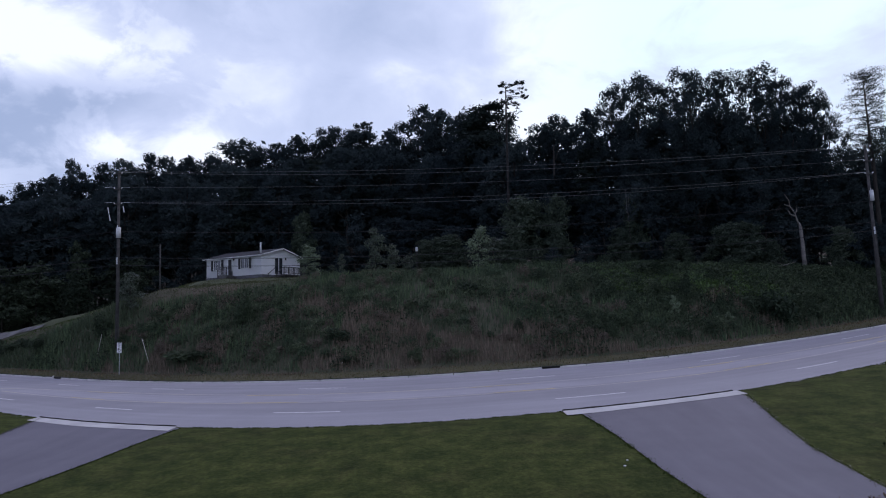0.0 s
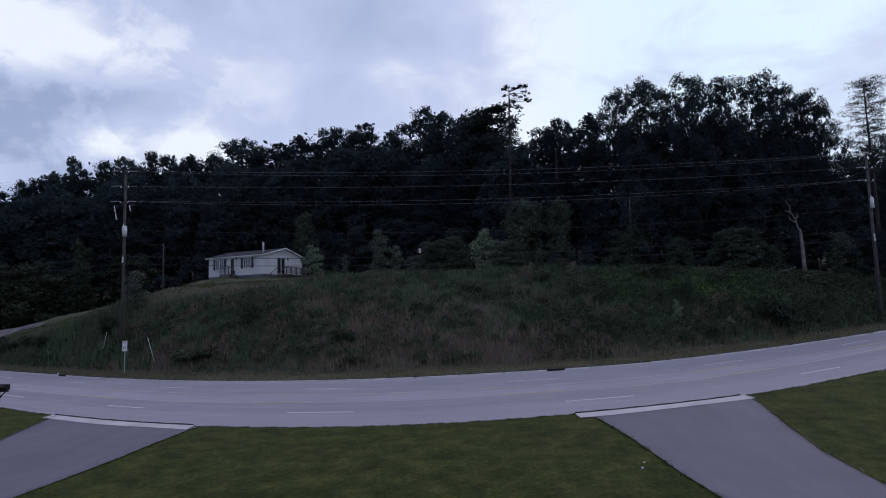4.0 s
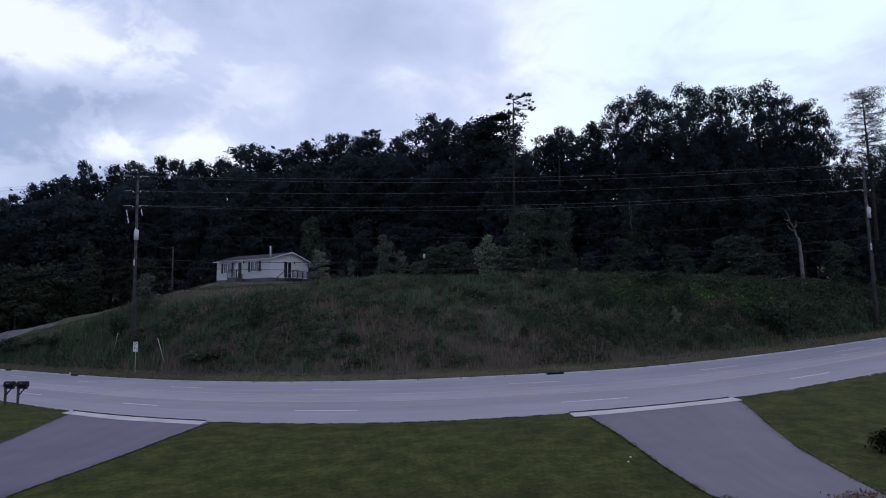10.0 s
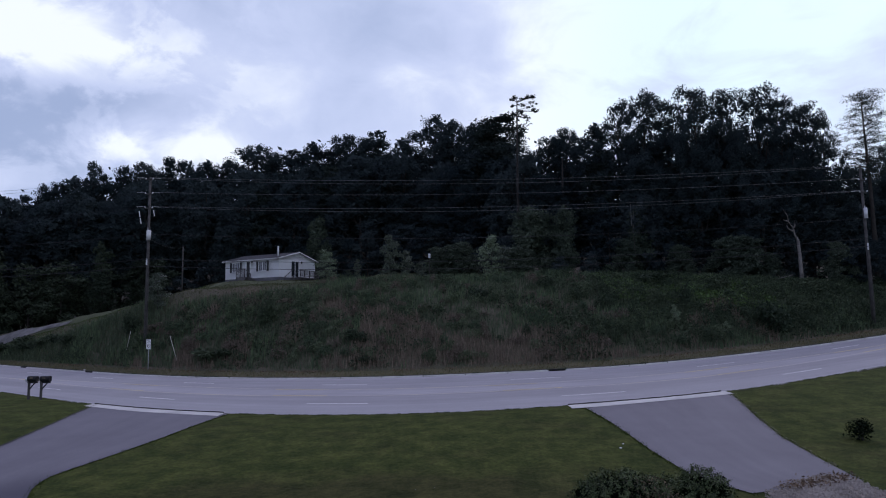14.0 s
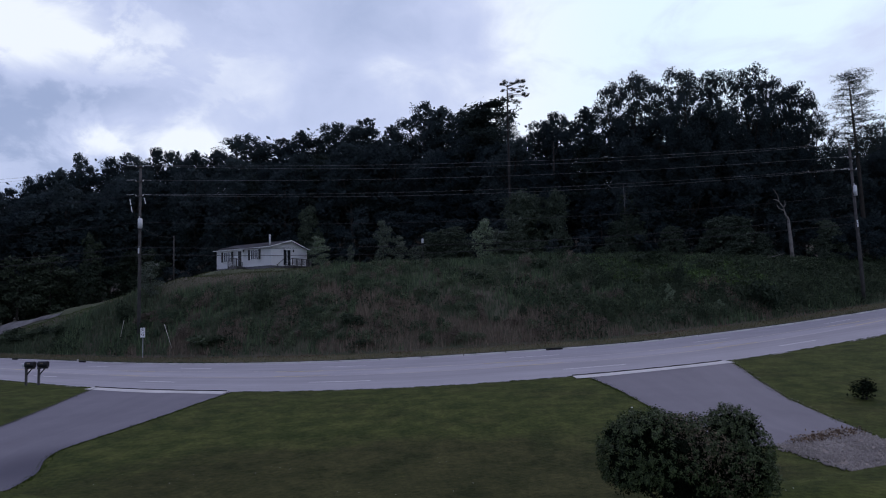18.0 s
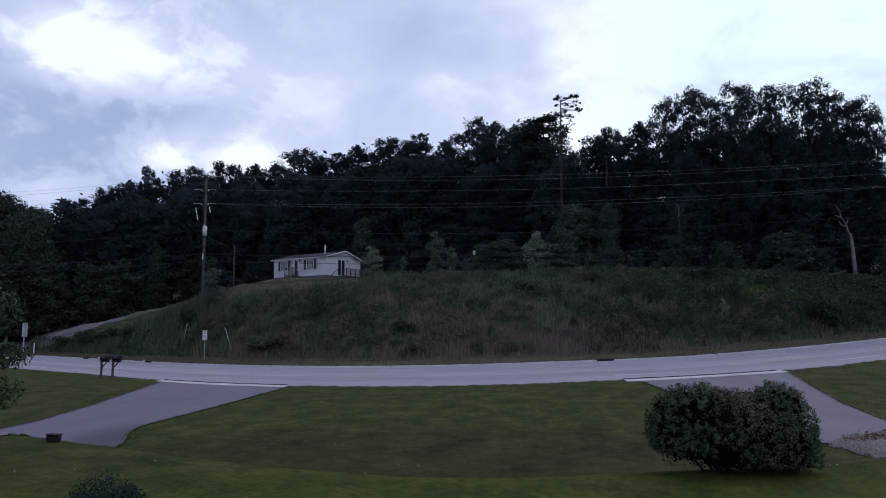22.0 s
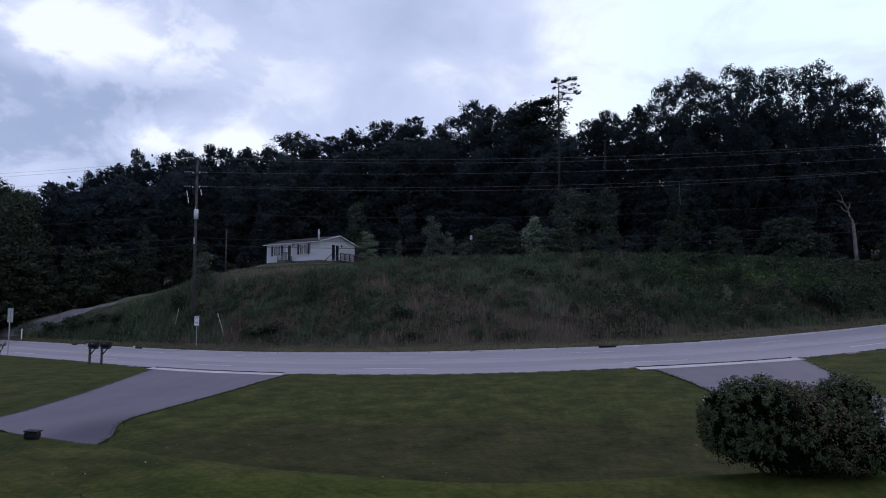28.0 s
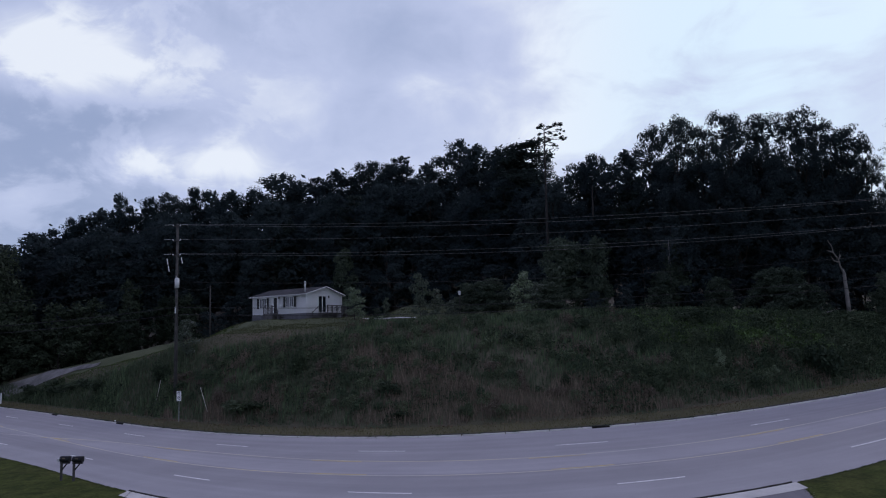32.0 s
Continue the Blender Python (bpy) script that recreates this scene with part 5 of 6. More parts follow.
SKYLINE_EAST = ((21.0, 75.1, 30.2, 6.0, 5), (23.4, 72.7, 30.4, 6.8, 6), (25.6, 70.9, 28.6, 6.4, 5), (28.0, 69.4, 29.6, 6.8, 6), (30.9, 69.0, 29.0, 6.8, 5), (34.5, 68.5, 29.2, 6.4, 6), (37.0, 68.1, 28.0, 6.2, 5), (39.3, 67.8, 27.0, 6.0, 6), (41.0, 67.6, 25.2, 4.6, 5), (44.8, 69.0, 17.5, 5.0, 0), (49.4, 70.0, 22.6, 6.0, 6), (54.0, 72.0, 26.0, 9.0, 2), (60.0, 74.0, 27.0, 9.0, 0))
KINDS = OAKS + TALLS + GAPPY + PINES[:1]
for row in (SKYLINE_WEST, SKYLINE_MID, SKYLINE_EAST):
    for i, (x, y, top, breadth, k) in enumerate(row):
        by_top(KINDS[k], x, y, top, 1.0, i * 67.0, breadth)
# a second rank that closes the gaps below the skyline
RANK = SKYLINE_WEST[2:] + SKYLINE_MID
for i, (a, b) in enumerate(zip(RANK[::2], RANK[1::2])):
    by_top(BODY[i % 2], (a[0] + b[0]) / 2, (a[1] + b[1]) / 2 + 3.0, min(a[2], b[2]) - 2.2, 1.1, i * 41.0)
for i, (a, b) in enumerate(zip(SKYLINE_EAST, SKYLINE_EAST[1:9])):
    by_top(BODY[i % 2], (a[0] + b[0]) / 2, (a[1] + b[1]) / 2 + 1.5, min(a[2], b[2]) - 4.4, 0.98, i * 41.0)
umbrella_pine(8.6, 77.5, 32.2, 0.35)
bare_trunk(14.1, 76.5, 23.6, 0.17, "pine_bark", "tall grey bare trunk at the wood's edge")
bare_trunk(20.35, 69.0, 15.9, 0.055, "pale_wood", "thin pale dead trunk at the wood's edge")
by_top(LACY, 43.5, 64.0, 26.95, 1.12, 40)

# the body of the wood behind and below the skyline
rnd = random.Random(5)
for i in range(64):
    x = -92 + 160 * (i + rnd.random()) / 64
    edge = float(np.interp(x, (-95, -60, -35, -5, 12, 22, 36, 70), (92, 96, 98, 94, 79, 70, 66.5, 68)))
    y = edge + rnd.uniform(-1.5, 5)
    cap = float(np.interp(x, (-95, -70, -45, -20, 0, 12, 22, 40, 70), (19, 24, 28, 30, 31, 25, 23, 20, 20)))
    by_top(rnd.choice(BODY + BODY + PINES[:1]), x, y, cap - rnd.uniform(0, 5), 1.12, rnd.uniform(0, 360))
for i in range(12):
    x = -95 + 175 * (i + rnd.random()) / 12
    y = float(np.interp(x, (-95, -60, -5, 22, 70), (122, 126, 120, 86, 84))) + rnd.uniform(-3, 6)
    cap = float(np.interp(x, (-95, -70, -45, -20, 0, 22, 40, 70), (20, 27, 30, 32, 33, 25, 23, 22)))
    by_top(rnd.choice(BODY), x, y, cap - rnd.uniform(0, 4), 1.2, rnd.uniform(0, 360))
# undergrowth that closes the wood's edge
for i in range(64):
    x = -78 + 140 * (i + rnd.random()) / 64
    edge = float(np.interp(x, (-95, -60, -40, -33, -5, 12, 22, 36, 70), (82, 84, 88, 94, 88, 76, 69, 65.5, 66)))
    place(WEST[i % 2] if x < -38 else rnd.choice(YOUNG), x, edge + rnd.uniform(-1, 3), rnd.uniform(0.75, 1.35), rnd.uniform(0.6, 1.15) * (0.7 if -42 < x < 0 else 1.0), rnd.uniform(0, 360), 0.4, group="undergrowth of the wood")
DULL = make_tree(55, 20.0, 5.6, 0.05, 60, 0.20, 22, "oak_dull", "broad dull green tree at the wood's western end", name="oak_tree")
for x, y, top, w in ((-70.5, 88, 23.2, 1.0), (-65.0, 86, 20.3, 0.95), (-76, 92, 24.5, 1.0)):
    by_top(DULL, x, y, top, w, x * 17)
for o in (DULL, *DULL.children_recursive):
    bpy.data.objects.remove(o)
# trees by the road at the western end
for k, (x, y, s, sz) in enumerate(((-66, 79, 1.7, 1.6), (-71, 73, 1.7, 1.5), (-77, 80, 2.0, 1.9), (-62, 85, 1.4, 1.2), (-58.5, 87.0, 1.1, 0.75), (-54.5, 88.0, 1.1, 0.7), (-63.5, 91.0, 1.3, 0.8), (-50.5, 89.0, 1.0, 0.65), (-84, 71, 1.8, 1.8), (-74, 88, 2.2, 2.0))):
    place(WEST[k % 2], x, y, s, sz, x * 37, 0.4, "dark green tree near the road at the wood's end")

# trees and saplings that stand free on the hilltop
for proto, x, y, s, sz, label in (
        (SAPS[2], -6.25, 65.5, 1.0, 1.2, "dull green small tree with a ragged top"), (SAPS[2], -4.6, 66.2, 0.9, 0.75, "dull green shrub beside the ragged tree"),
        (SAPS[0], 4.3, 64.5, 1.05, 1.10, "pale green sapling at the crest of the bank"), (SAPS[2], 5.3, 65.0, 1.35, 0.82, "dull shrub round the pale sapling"), (MIDS[0], 7.2, 66.4, 0.62, 0.36, "dark spreading shrub at the crest"),
        (SAPS[0], -13.8, 70.4, 1.0, 0.86, "small leafy tree beside the house"), (SAPS[2], -10.0, 68.0, 0.42, 0.60, "small shrub in the hilltop yard"), (SAPS[1], -11.2, 69.0, 0.5, 0.34, "low shrub in the hilltop yard"),
        (SAPS[2], -3.1, 66.0, 0.8, 0.48, "dull green shrub on the hilltop"), (MIDS[0], 1.0, 68.0, 0.80, 0.44, "dark young tree on the hilltop"), (MIDS[0], -1.2, 69.5, 0.6, 0.40, "dark young tree on the hilltop"), (MIDS[0], -19.0, 92.5, 0.68, 1.04, "olive young tree behind the house"),
        (MIDS[0], 9.4, 74.0, 0.95, 0.92, "olive young tree at the wood's edge"), (MIDS[0], 13.4, 73.0, 0.60, 0.92, "olive young tree at the wood's edge"), (MIDS[0], 11.6, 75.0, 0.9, 0.86, "olive young tree at the wood's edge"),
        (MIDS[0], 21.1, 70.0, 0.55, 0.88, "olive young tree at the wood's edge"), (MIDS[0], 19.2, 68.5, 0.6, 0.48, "olive shrub at the wood's edge"), (MIDS[0], 24.4, 66.5, 0.55, 0.42, "olive shrub at the wood's edge"), (MIDS[0], 28.4, 64.0, 0.80, 0.52, "spreading olive shrub at the wood's edge"),
        (MIDS[0], 30.2, 64.2, 0.78, 0.54, "spreading olive shrub at the wood's edge"), (MIDS[0], 32.2, 63.0, 0.42, 0.36, "small olive shrub at the wood's edge"), (SAPS[2], -28.2, 60.0, 1.1, 0.88, "leafy bush behind the utility pole"),
        (YOUNG[1], -2.8, 72.0, 0.30, 0.26, "low dark shrub on the hilltop"), (YOUNG[0], 15.0, 66.5, 0.4, 0.3, "low dark shrub on the hilltop"), (YOUNG[1], 16.4, 73.0, 0.75, 0.42, "low dark shrub at the wood's edge"), (YOUNG[2], 11.5, 66.0, 0.42, 0.26, "low dark shrub on the hilltop"),
        (MIDS[0], 38.5, 62.0, 0.55, 0.5, "olive shrub at the wood's edge"), (YOUNG[0], 41.0, 61.0, 0.9, 0.55, "dark shrub at the wood's edge")):
    place(proto, x, y, s, sz, x * 53, 0.1, label)

SCRUB = [make_bush("scrub_bush", s, [((0.0, 0, 0.55), (0.6, 0.6, 0.55)), ((0.45, 0.1, 0.4), (0.45, 0.45, 0.4)), ((-0.4, -0.1, 0.42), (0.45, 0.4, 0.42)), ((0.1, 0.35, 0.75), (0.4, 0.4, 0.45))], 900, 0.085, "scrub", "dark scrubby bush among the weeds") for s in (81, 82)]
for x, y, s, sz in ((-15.84, 53.5, 1.1, 1.85), (-30.0, 59.2, 1.15, 1.7), (-1.9, 45.8, 0.75, 0.9), (5.75, 48.7, 0.5, 0.8), (26.7, 51.9, 1.8, 2.2), (25.0, 52.6, 1.0, 1.3), (12.6, 48.3, 0.55, 1.0), (20.05, 53.8, 0.65, 1.8), (17.9, 54.2, 0.9, 1.1), (19.0, 59.2, 2.6, 1.0), (25.0, 58.4, 1.6, 1.0), (-20.3, 51.9, 1.9, 0.7), (-18.4, 51.2, 1.3, 0.55), (-7.6, 49.2, 1.3, 0.9), (-6.5, 46.6, 1.0, 0.4), (-40, 66.5, 1.2, 0.9), (-47.7, 72.2, 2.2, 0.85), (-45.0, 70.5, 1.6, 0.7), (-49.8, 74.6, 1.9, 0.85), (-52.4, 75.6, 1.7, 0.7), (-54.5, 77.6, 1.6, 0.75), (-42.8, 69.0, 1.4, 0.8), (33.5, 59.0, 1.7, 1.2), (30.5, 55.2, 1.3, 0.9), (2.5, 55.0, 1.4, 0.7), (8.5, 57.2, 1.2, 0.7), (-9.0, 56.5, 1.1, 0.6)):
    place(SCRUB[int(abs(x)) % 2], x, y, s, sz, x * 31, 0.05, group="scrub on the bank")
place(SAPS[0], 18.15, 51.1, 0.36, 0.44, 20, 0.05, "thin pale sapling among the weeds")
place(SAPS[0], 22.3, 51.1, 0.26, 0.24, 70, 0.05, "thin pale sapling among the weeds")
place(SAPS[0], 27.2, 51.4, 0.34, 0.50, 120, 0.05, "thin pale sapling among the weeds")

for proto in BODY + OAKS + TALLS + GAPPY + YOUNG + WEST + MIDS + SAPS + PINES + SCRUB + [LACY]:
    for o in (proto, *proto.children_recursive):
        bpy.data.objects.remove(o)


def dead_tree():
    x, y = 34.65, 62.0
    z = gz(x, y)
    t = thing("dead_tree", (x, y, z), "bleached broken dead tree trunk at the wood's edge", "dead tree")
    vs, fs = tube([(0.05, 0, -0.4), (0.02, 0, 1.2), (0, 0, 2.8), (-0.06, 0, 4.3), (-0.16, 0, 4.7)], [0.24, 0.19, 0.17, 0.14, 0.08], 9)
    under(mesh_object("trunk", vs, fs, "pale_wood", smooth=True), t, "thick bleached bare trunk")
    for pts in ([(-0.06, 0, 4.2), (-0.35, 0, 5.0), (-0.45, 0, 5.6), (-0.85, 0.05, 6.3), (-0.95, 0, 6.9), (-1.30, 0, 7.5)],
                [(-0.45, 0, 5.6), (-0.20, 0.1, 5.9), (-0.22, 0.1, 6.4)], [(-0.40, 0, 5.3), (-0.95, -0.1, 5.5), (-1.15, -0.1, 5.9)], [(-0.85, 0.05, 6.3), (-1.35, 0.1, 6.5)]):
        vs, fs = tube(pts, [0.085 - 0.062 * k / (len(pts) - 1) for k in range(len(pts))], 6)
        under(mesh_object("branch", vs, fs, "pale_wood", smooth=True), t)
    fl = thing("fallen_branch", (x - 2.2, y - 1.0, gz(x - 2.2, y - 1.0)), "thin bleached branch lying at the wood's edge", "branch")
    vs, fs = tube([(-0.9, 0, 0.55), (0, 0.1, 0.75), (0.9, 0, 1.0)], [0.05, 0.045, 0.02], 6)
    under(mesh_object("stick", vs, fs, "pale_wood", smooth=True), fl)


dead_tree()
bh = thing("white_post", (-2.2, 67.7, gz(-2.2, 67.7)), "slim post with a small pale box on the hilltop", "post")
part("post", block((0, 0, 1.15), (0.08, 0.08, 2.7), bevel=0.01), "wood", bh, "weathered timber post")
part("box", block((0, -0.02, 2.68), (0.24, 0.22, 0.46), bevel=0.03), "can", bh, "small pale grey box")


# ---------------------------------------------------------------- shrubs on the lawn
def big_bush():
    lobes = [((-0.46, 0.05, 0.66), (0.78, 0.72, 0.54)), ((-0.42, 0.1, 0.90), (0.54, 0.50, 0.32)), ((-0.98, -0.1, 0.52), (0.28, 0.45, 0.34)), ((-0.2, -0.35, 0.58), (0.6, 0.45, 0.42)), ((-0.75, 0.0, 0.80), (0.36, 0.4, 0.30)),
             ((0.80, 0.0, 0.62), (0.46, 0.66, 0.58)), ((0.84, 0.05, 0.92), (0.34, 0.42, 0.30)), ((0.98, -0.05, 0.42), (0.28, 0.5, 0.38)), ((0.3, 0.1, 0.64), (0.6, 0.7, 0.46)), ((0.5, -0.35, 0.48), (0.6, 0.45, 0.42))]
    for a in range(26):
        d, w, e = a * 2.4, 0.55 + 0.40 * math.sin(a * 1.7), 0.12 + 0.05 * math.sin(a * 3.1)
        u, v = math.cos(d) * w, math.sin(d) * w
        base = (-0.45, 0.75, 0.92) if a % 2 else (0.82, 0.42, 0.94)
        lobes.append(((base[0] + u * base[1], v * 0.6, base[2] * (1.0 - 0.22 * w * w) + 0.12), (e, e, e * 0.8)))
    lobes += [((-0.85, -0.1, 0.42), (0.36, 0.45, 0.20)), ((-0.35, 0.1, 0.34), (0.40, 0.45, 0.28)), ((-0.1, 0.0, 0.22), (0.35, 0.4, 0.22)), ((0.2, -0.2, 0.30), (0.55, 0.5, 0.28)), ((0.8, -0.1, 0.30), (0.42, 0.5, 0.28)), ((-0.74, -0.15, 0.44), (0.42, 0.48, 0.22)), ((1.02, -0.1, 0.28), (0.28, 0.46, 0.24)), ((0.0, -0.2, 0.32), (0.40, 0.45, 0.20))]
    # base leaves near black: the shade inside the bush is put into their colour
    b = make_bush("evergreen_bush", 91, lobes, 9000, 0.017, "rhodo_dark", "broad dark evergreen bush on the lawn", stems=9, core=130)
    rng = np.random.default_rng(93)
    # paler copy for lit leaves, left off low and down-facing parts to paint shade
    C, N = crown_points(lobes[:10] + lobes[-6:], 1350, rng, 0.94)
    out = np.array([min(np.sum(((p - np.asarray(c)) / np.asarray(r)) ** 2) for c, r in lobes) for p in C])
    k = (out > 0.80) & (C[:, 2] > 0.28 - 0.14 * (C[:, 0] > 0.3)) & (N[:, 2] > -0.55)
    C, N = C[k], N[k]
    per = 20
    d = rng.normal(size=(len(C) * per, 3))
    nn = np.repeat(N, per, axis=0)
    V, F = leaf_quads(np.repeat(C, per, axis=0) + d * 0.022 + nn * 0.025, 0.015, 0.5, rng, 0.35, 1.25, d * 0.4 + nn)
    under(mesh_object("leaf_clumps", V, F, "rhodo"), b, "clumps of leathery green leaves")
    rng = np.random.default_rng(92)
    C, N = crown_points([((0.02, -0.45, 0.78), (0.35, 0.3, 0.26)), ((0.3, -0.5, 0.62), (0.5, 0.28, 0.3)), ((-0.15, -0.25, 1.06), (0.32, 0.3, 0.16)), ((0.1, -0.60, 0.85), (0.3, 0.25, 0.2)), ((0.45, -0.62, 0.45), (0.28, 0.25, 0.3))], 4200, rng, 0.9)
    V, F = leaf_quads(C + N * 0.02, 0.016, 0.4, rng, 0.3, 1.1, N)
    under(mesh_object("dead_leaves", V, F, "rhodo_red"), b, "patch of rust-brown dead leaves")
    b.matrix_basis = pose(2.20, 6.1, gz(2.20, 6.1) - 0.02, 0, 0, 3) @ Matrix.Diagonal((0.92, 0.92, 1.0, 1))
    return b


big_bush()


def ball_shrub():
    rng = np.random.default_rng(95)
    lobes = [((0, 0, 0.45), (0.42, 0.42, 0.45))] + [((0.22 * math.cos(a), 0.22 * math.sin(a), 0.45 + 0.2 * math.sin(a * 2.3)), (0.24, 0.24, 0.26)) for a in (0.3, 1.5, 2.8, 4.0, 5.3)]
    b = make_bush("juniper_shrub", 96, lobes, 72000, 0.0125, "juniper", "rounded dark blue-green conifer shrub on the lawn", stems=6, core=140)
    b.matrix_basis = pose(-4.45, 1.05, gz(-4.45, 1.05) - 0.02) @ Matrix.Diagonal((0.80, 0.80, 1.02, 1))
    return b


ball_shrub()
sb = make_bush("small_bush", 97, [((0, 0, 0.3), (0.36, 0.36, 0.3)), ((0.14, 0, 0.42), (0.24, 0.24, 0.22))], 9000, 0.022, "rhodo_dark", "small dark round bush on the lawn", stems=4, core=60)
sb.matrix_basis = pose(11.4, 16.4, gz(11.4, 16.4) - 0.02)
GX, GY = -13.9, 2.6
# trunk and crown are added out of view, sized to shade the lawn's left
dw = make_tree(98, 9.2, 4.3, 0.30, 190, 0.075, 20, "garden_leaf", "leafy garden tree with low drooping branches at the lawn's edge", name="garden_tree", trunk_r=0.13, core=0)
rng = np.random.default_rng(99)
GZ = gz(GX, GY) - 0.05
SPRAYS = [((x - GX, y - GY, z - GZ), r) for (x, y, z), r in (((-8.52, 5.0, 2.62), (0.40, 0.45, 0.36)), ((-8.32, 5.0, 1.98), (0.40, 0.45, 0.20)), ((-8.36, 5.0, 1.46), (0.34, 0.40, 0.24)), ((-9.2, 4.8, 2.2), (0.6, 0.6, 0.7)), ((-10.4, 4.4, 2.6), (0.9, 0.8, 0.8)))]
C, N = crown_points(SPRAYS, 3000, rng, 0.25)
N = N * np.array([1.0, 1.0, 0.3])
V, F = leaf_quads(C, 0.030, 0.75, rng, 0.0, 1.9, N)
under(mesh_object("drooping_bough", V, F, "garden_leaf"), dw, "drooping leafy branches")
vs, fs = [], []
for (ex, ey, ez), r in SPRAYS[:3]:
    v2, f2 = tube([(0, 0, 2.2), (ex * 0.5, ey * 0.5, max(ez, 2.2) + 0.5), (ex * 0.85, ey * 0.85, ez + 0.25), (ex + r[0] * 0.7, ey, ez - 0.05)], [0.05, 0.032, 0.016, 0.005], 5)
    fs += [[q + len(vs) for q in f] for f in f2]
    vs += v2
under(mesh_object("branch", vs, fs, "bark", smooth=True), dw, "thin drooping boughs")
dw.matrix_basis = pose(GX, GY, GZ)


# ---------------------------------------------------------------- grasses
def blades(name, pts, h, w, mat, label, rng, lean=0.35):
    """Many narrow leaning blades, one triangle pair each, as one mass."""
    n = len(pts)
    ang = rng.random(n) * 6.283
    dirs = np.stack([np.cos(ang), np.sin(ang), np.zeros(n)], -1)
    hh = (h * (0.5 + 0.8 * rng.random(n)))[:, None]
    ww = (w * (0.6 + 0.8 * rng.random(n)))[:, None]
    a2 = rng.random(n) * 6.283
    tip = np.stack([np.cos(a2), np.sin(a2), np.zeros(n)], -1) * hh * lean * rng.random((n, 1)) + np.array([0, 0, 1.0]) * hh
    V = np.stack([pts - dirs * ww, pts + dirs * ww, pts + dirs * ww * 0.7 + tip * 0.55, pts + tip], 1).reshape(-1, 3)
    k = np.arange(n) * 4
    F = np.concatenate([np.stack([k, k + 1, k + 2], -1), np.stack([k, k + 2, k + 3], -1)])
    return tagged(mesh_object(name, V, F, mat), label, "grass", kind="stuff")


def bank_points(n, rng, lo=2.5, hi=1.03, x0=-36, x1=48):
    x = rng.uniform(x0, x1, n)
    f = far_edge(x)
    u = rng.random(n)
    y = f + lo + (np.maximum(CREST, f + 8) * hi - f - lo) * u
    return x, y


rng = np.random.default_rng(201)
x, y = bank_points(110000, rng, x0=-62)
yard = ((x > -27) & (x < -13) & (y > 59.3)) | ((x <= -27) & (y > far_edge(x) + np.interp(x, (-60, -40, -27), (4.5, 6.0, 8.0))))
patch = np.array([noise.noise(Vector((a * 0.11, b * 0.16, 0.0))) + 0.5 * noise.noise(Vector((a * 0.42, b * 0.5, 3.0))) for a, b in zip(x, y)])
high = (y - far_edge(x)) / (CREST - far_edge(x))
brown = (patch + 0.45 * (0.42 - high) - 0.028 * np.clip(x - 6, 0, 14) > 0.16) & (x > -31)
dens = ~yard & (rng.random(len(x)) < 0.35 + 0.6 * np.clip(0.5 + patch, 0, 1))
P = np.stack([x, y, ground_z(x, y) - 0.03], -1)
blades("tall_grass", P[brown & dens], 0.75, 0.030, "straw", "tall brown seeding grass on the bank", rng)
deep = ~brown & (np.array([noise.noise(Vector((a * 0.23 + 5, b * 0.30, 11.0))) for a, b in zip(x, y)]) > 0.10)
blades("tall_grass", P[deep & dens], 0.70, 0.040, "deep_grass", "dark green leafy grass in clumps on the bank", rng)
blades("tall_grass", P[~brown & ~deep & dens], 0.62, 0.034, "grass", "tall green grass and weeds on the bank", rng)


def weed_mass(name, pts, size, mat, label, rng, tall):
    c = np.repeat(pts, 5, axis=0)
    c = c + rng.normal(size=c.shape) * np.array([0.16, 0.16, 0.0])
    c[:, 2] += rng.random(len(c)) * tall
    V, F = leaf_quads(c, size, 0.3, rng, 0.8, 1.1)
    return tagged(mesh_object(name, V, F, mat), label, "weeds", kind="stuff")


x, y = bank_points(11000, rng, 2.6, 1.02, -60)
pn = np.array([noise.noise(Vector((a * 0.16 + 9, b * 0.2, 1.0))) for a, b in zip(x, y)])
k = (pn > 0.02) & ~((x > -36) & (x < -13) & (y > 58.3)) & ~((x <= -30) & (y > far_edge(x) + 4.5))
weed_mass("weeds", np.stack([x, y, ground_z(x, y)], -1)[k], 0.11, "scrub", "low leafy weeds on the bank", rng, 0.55)


def mound_points(n, seed, x0, x1, tall, leaves):
    """Leaf places of low rounded clumps of weeds spread over the bank."""
    r = np.random.default_rng(seed)
    x, y = bank_points(n, r, 3.4, 0.99, x0, x1)
    k = ~((x > -36) & (x < -13) & (y > 58.0)) & ~((x <= -30) & (y > far_edge(x) + 5.0))
    C = []
    for a, b in zip(x[k], y[k]):
        w, h = 0.35 + 0.65 * r.random() ** 1.5, tall * (0.45 + 0.75 * r.random())
        q = r.normal(size=(int(leaves * (0.4 + w)), 3))
        q /= np.linalg.norm(q, axis=1, keepdims=True)
        q[:, 2] = np.abs(q[:, 2])
        C.append(np.array([a, b, gz(a, b)]) + q * (0.55 + 0.5 * r.random((len(q), 1))) * np.array([w, w, h]))
    return np.concatenate(C)


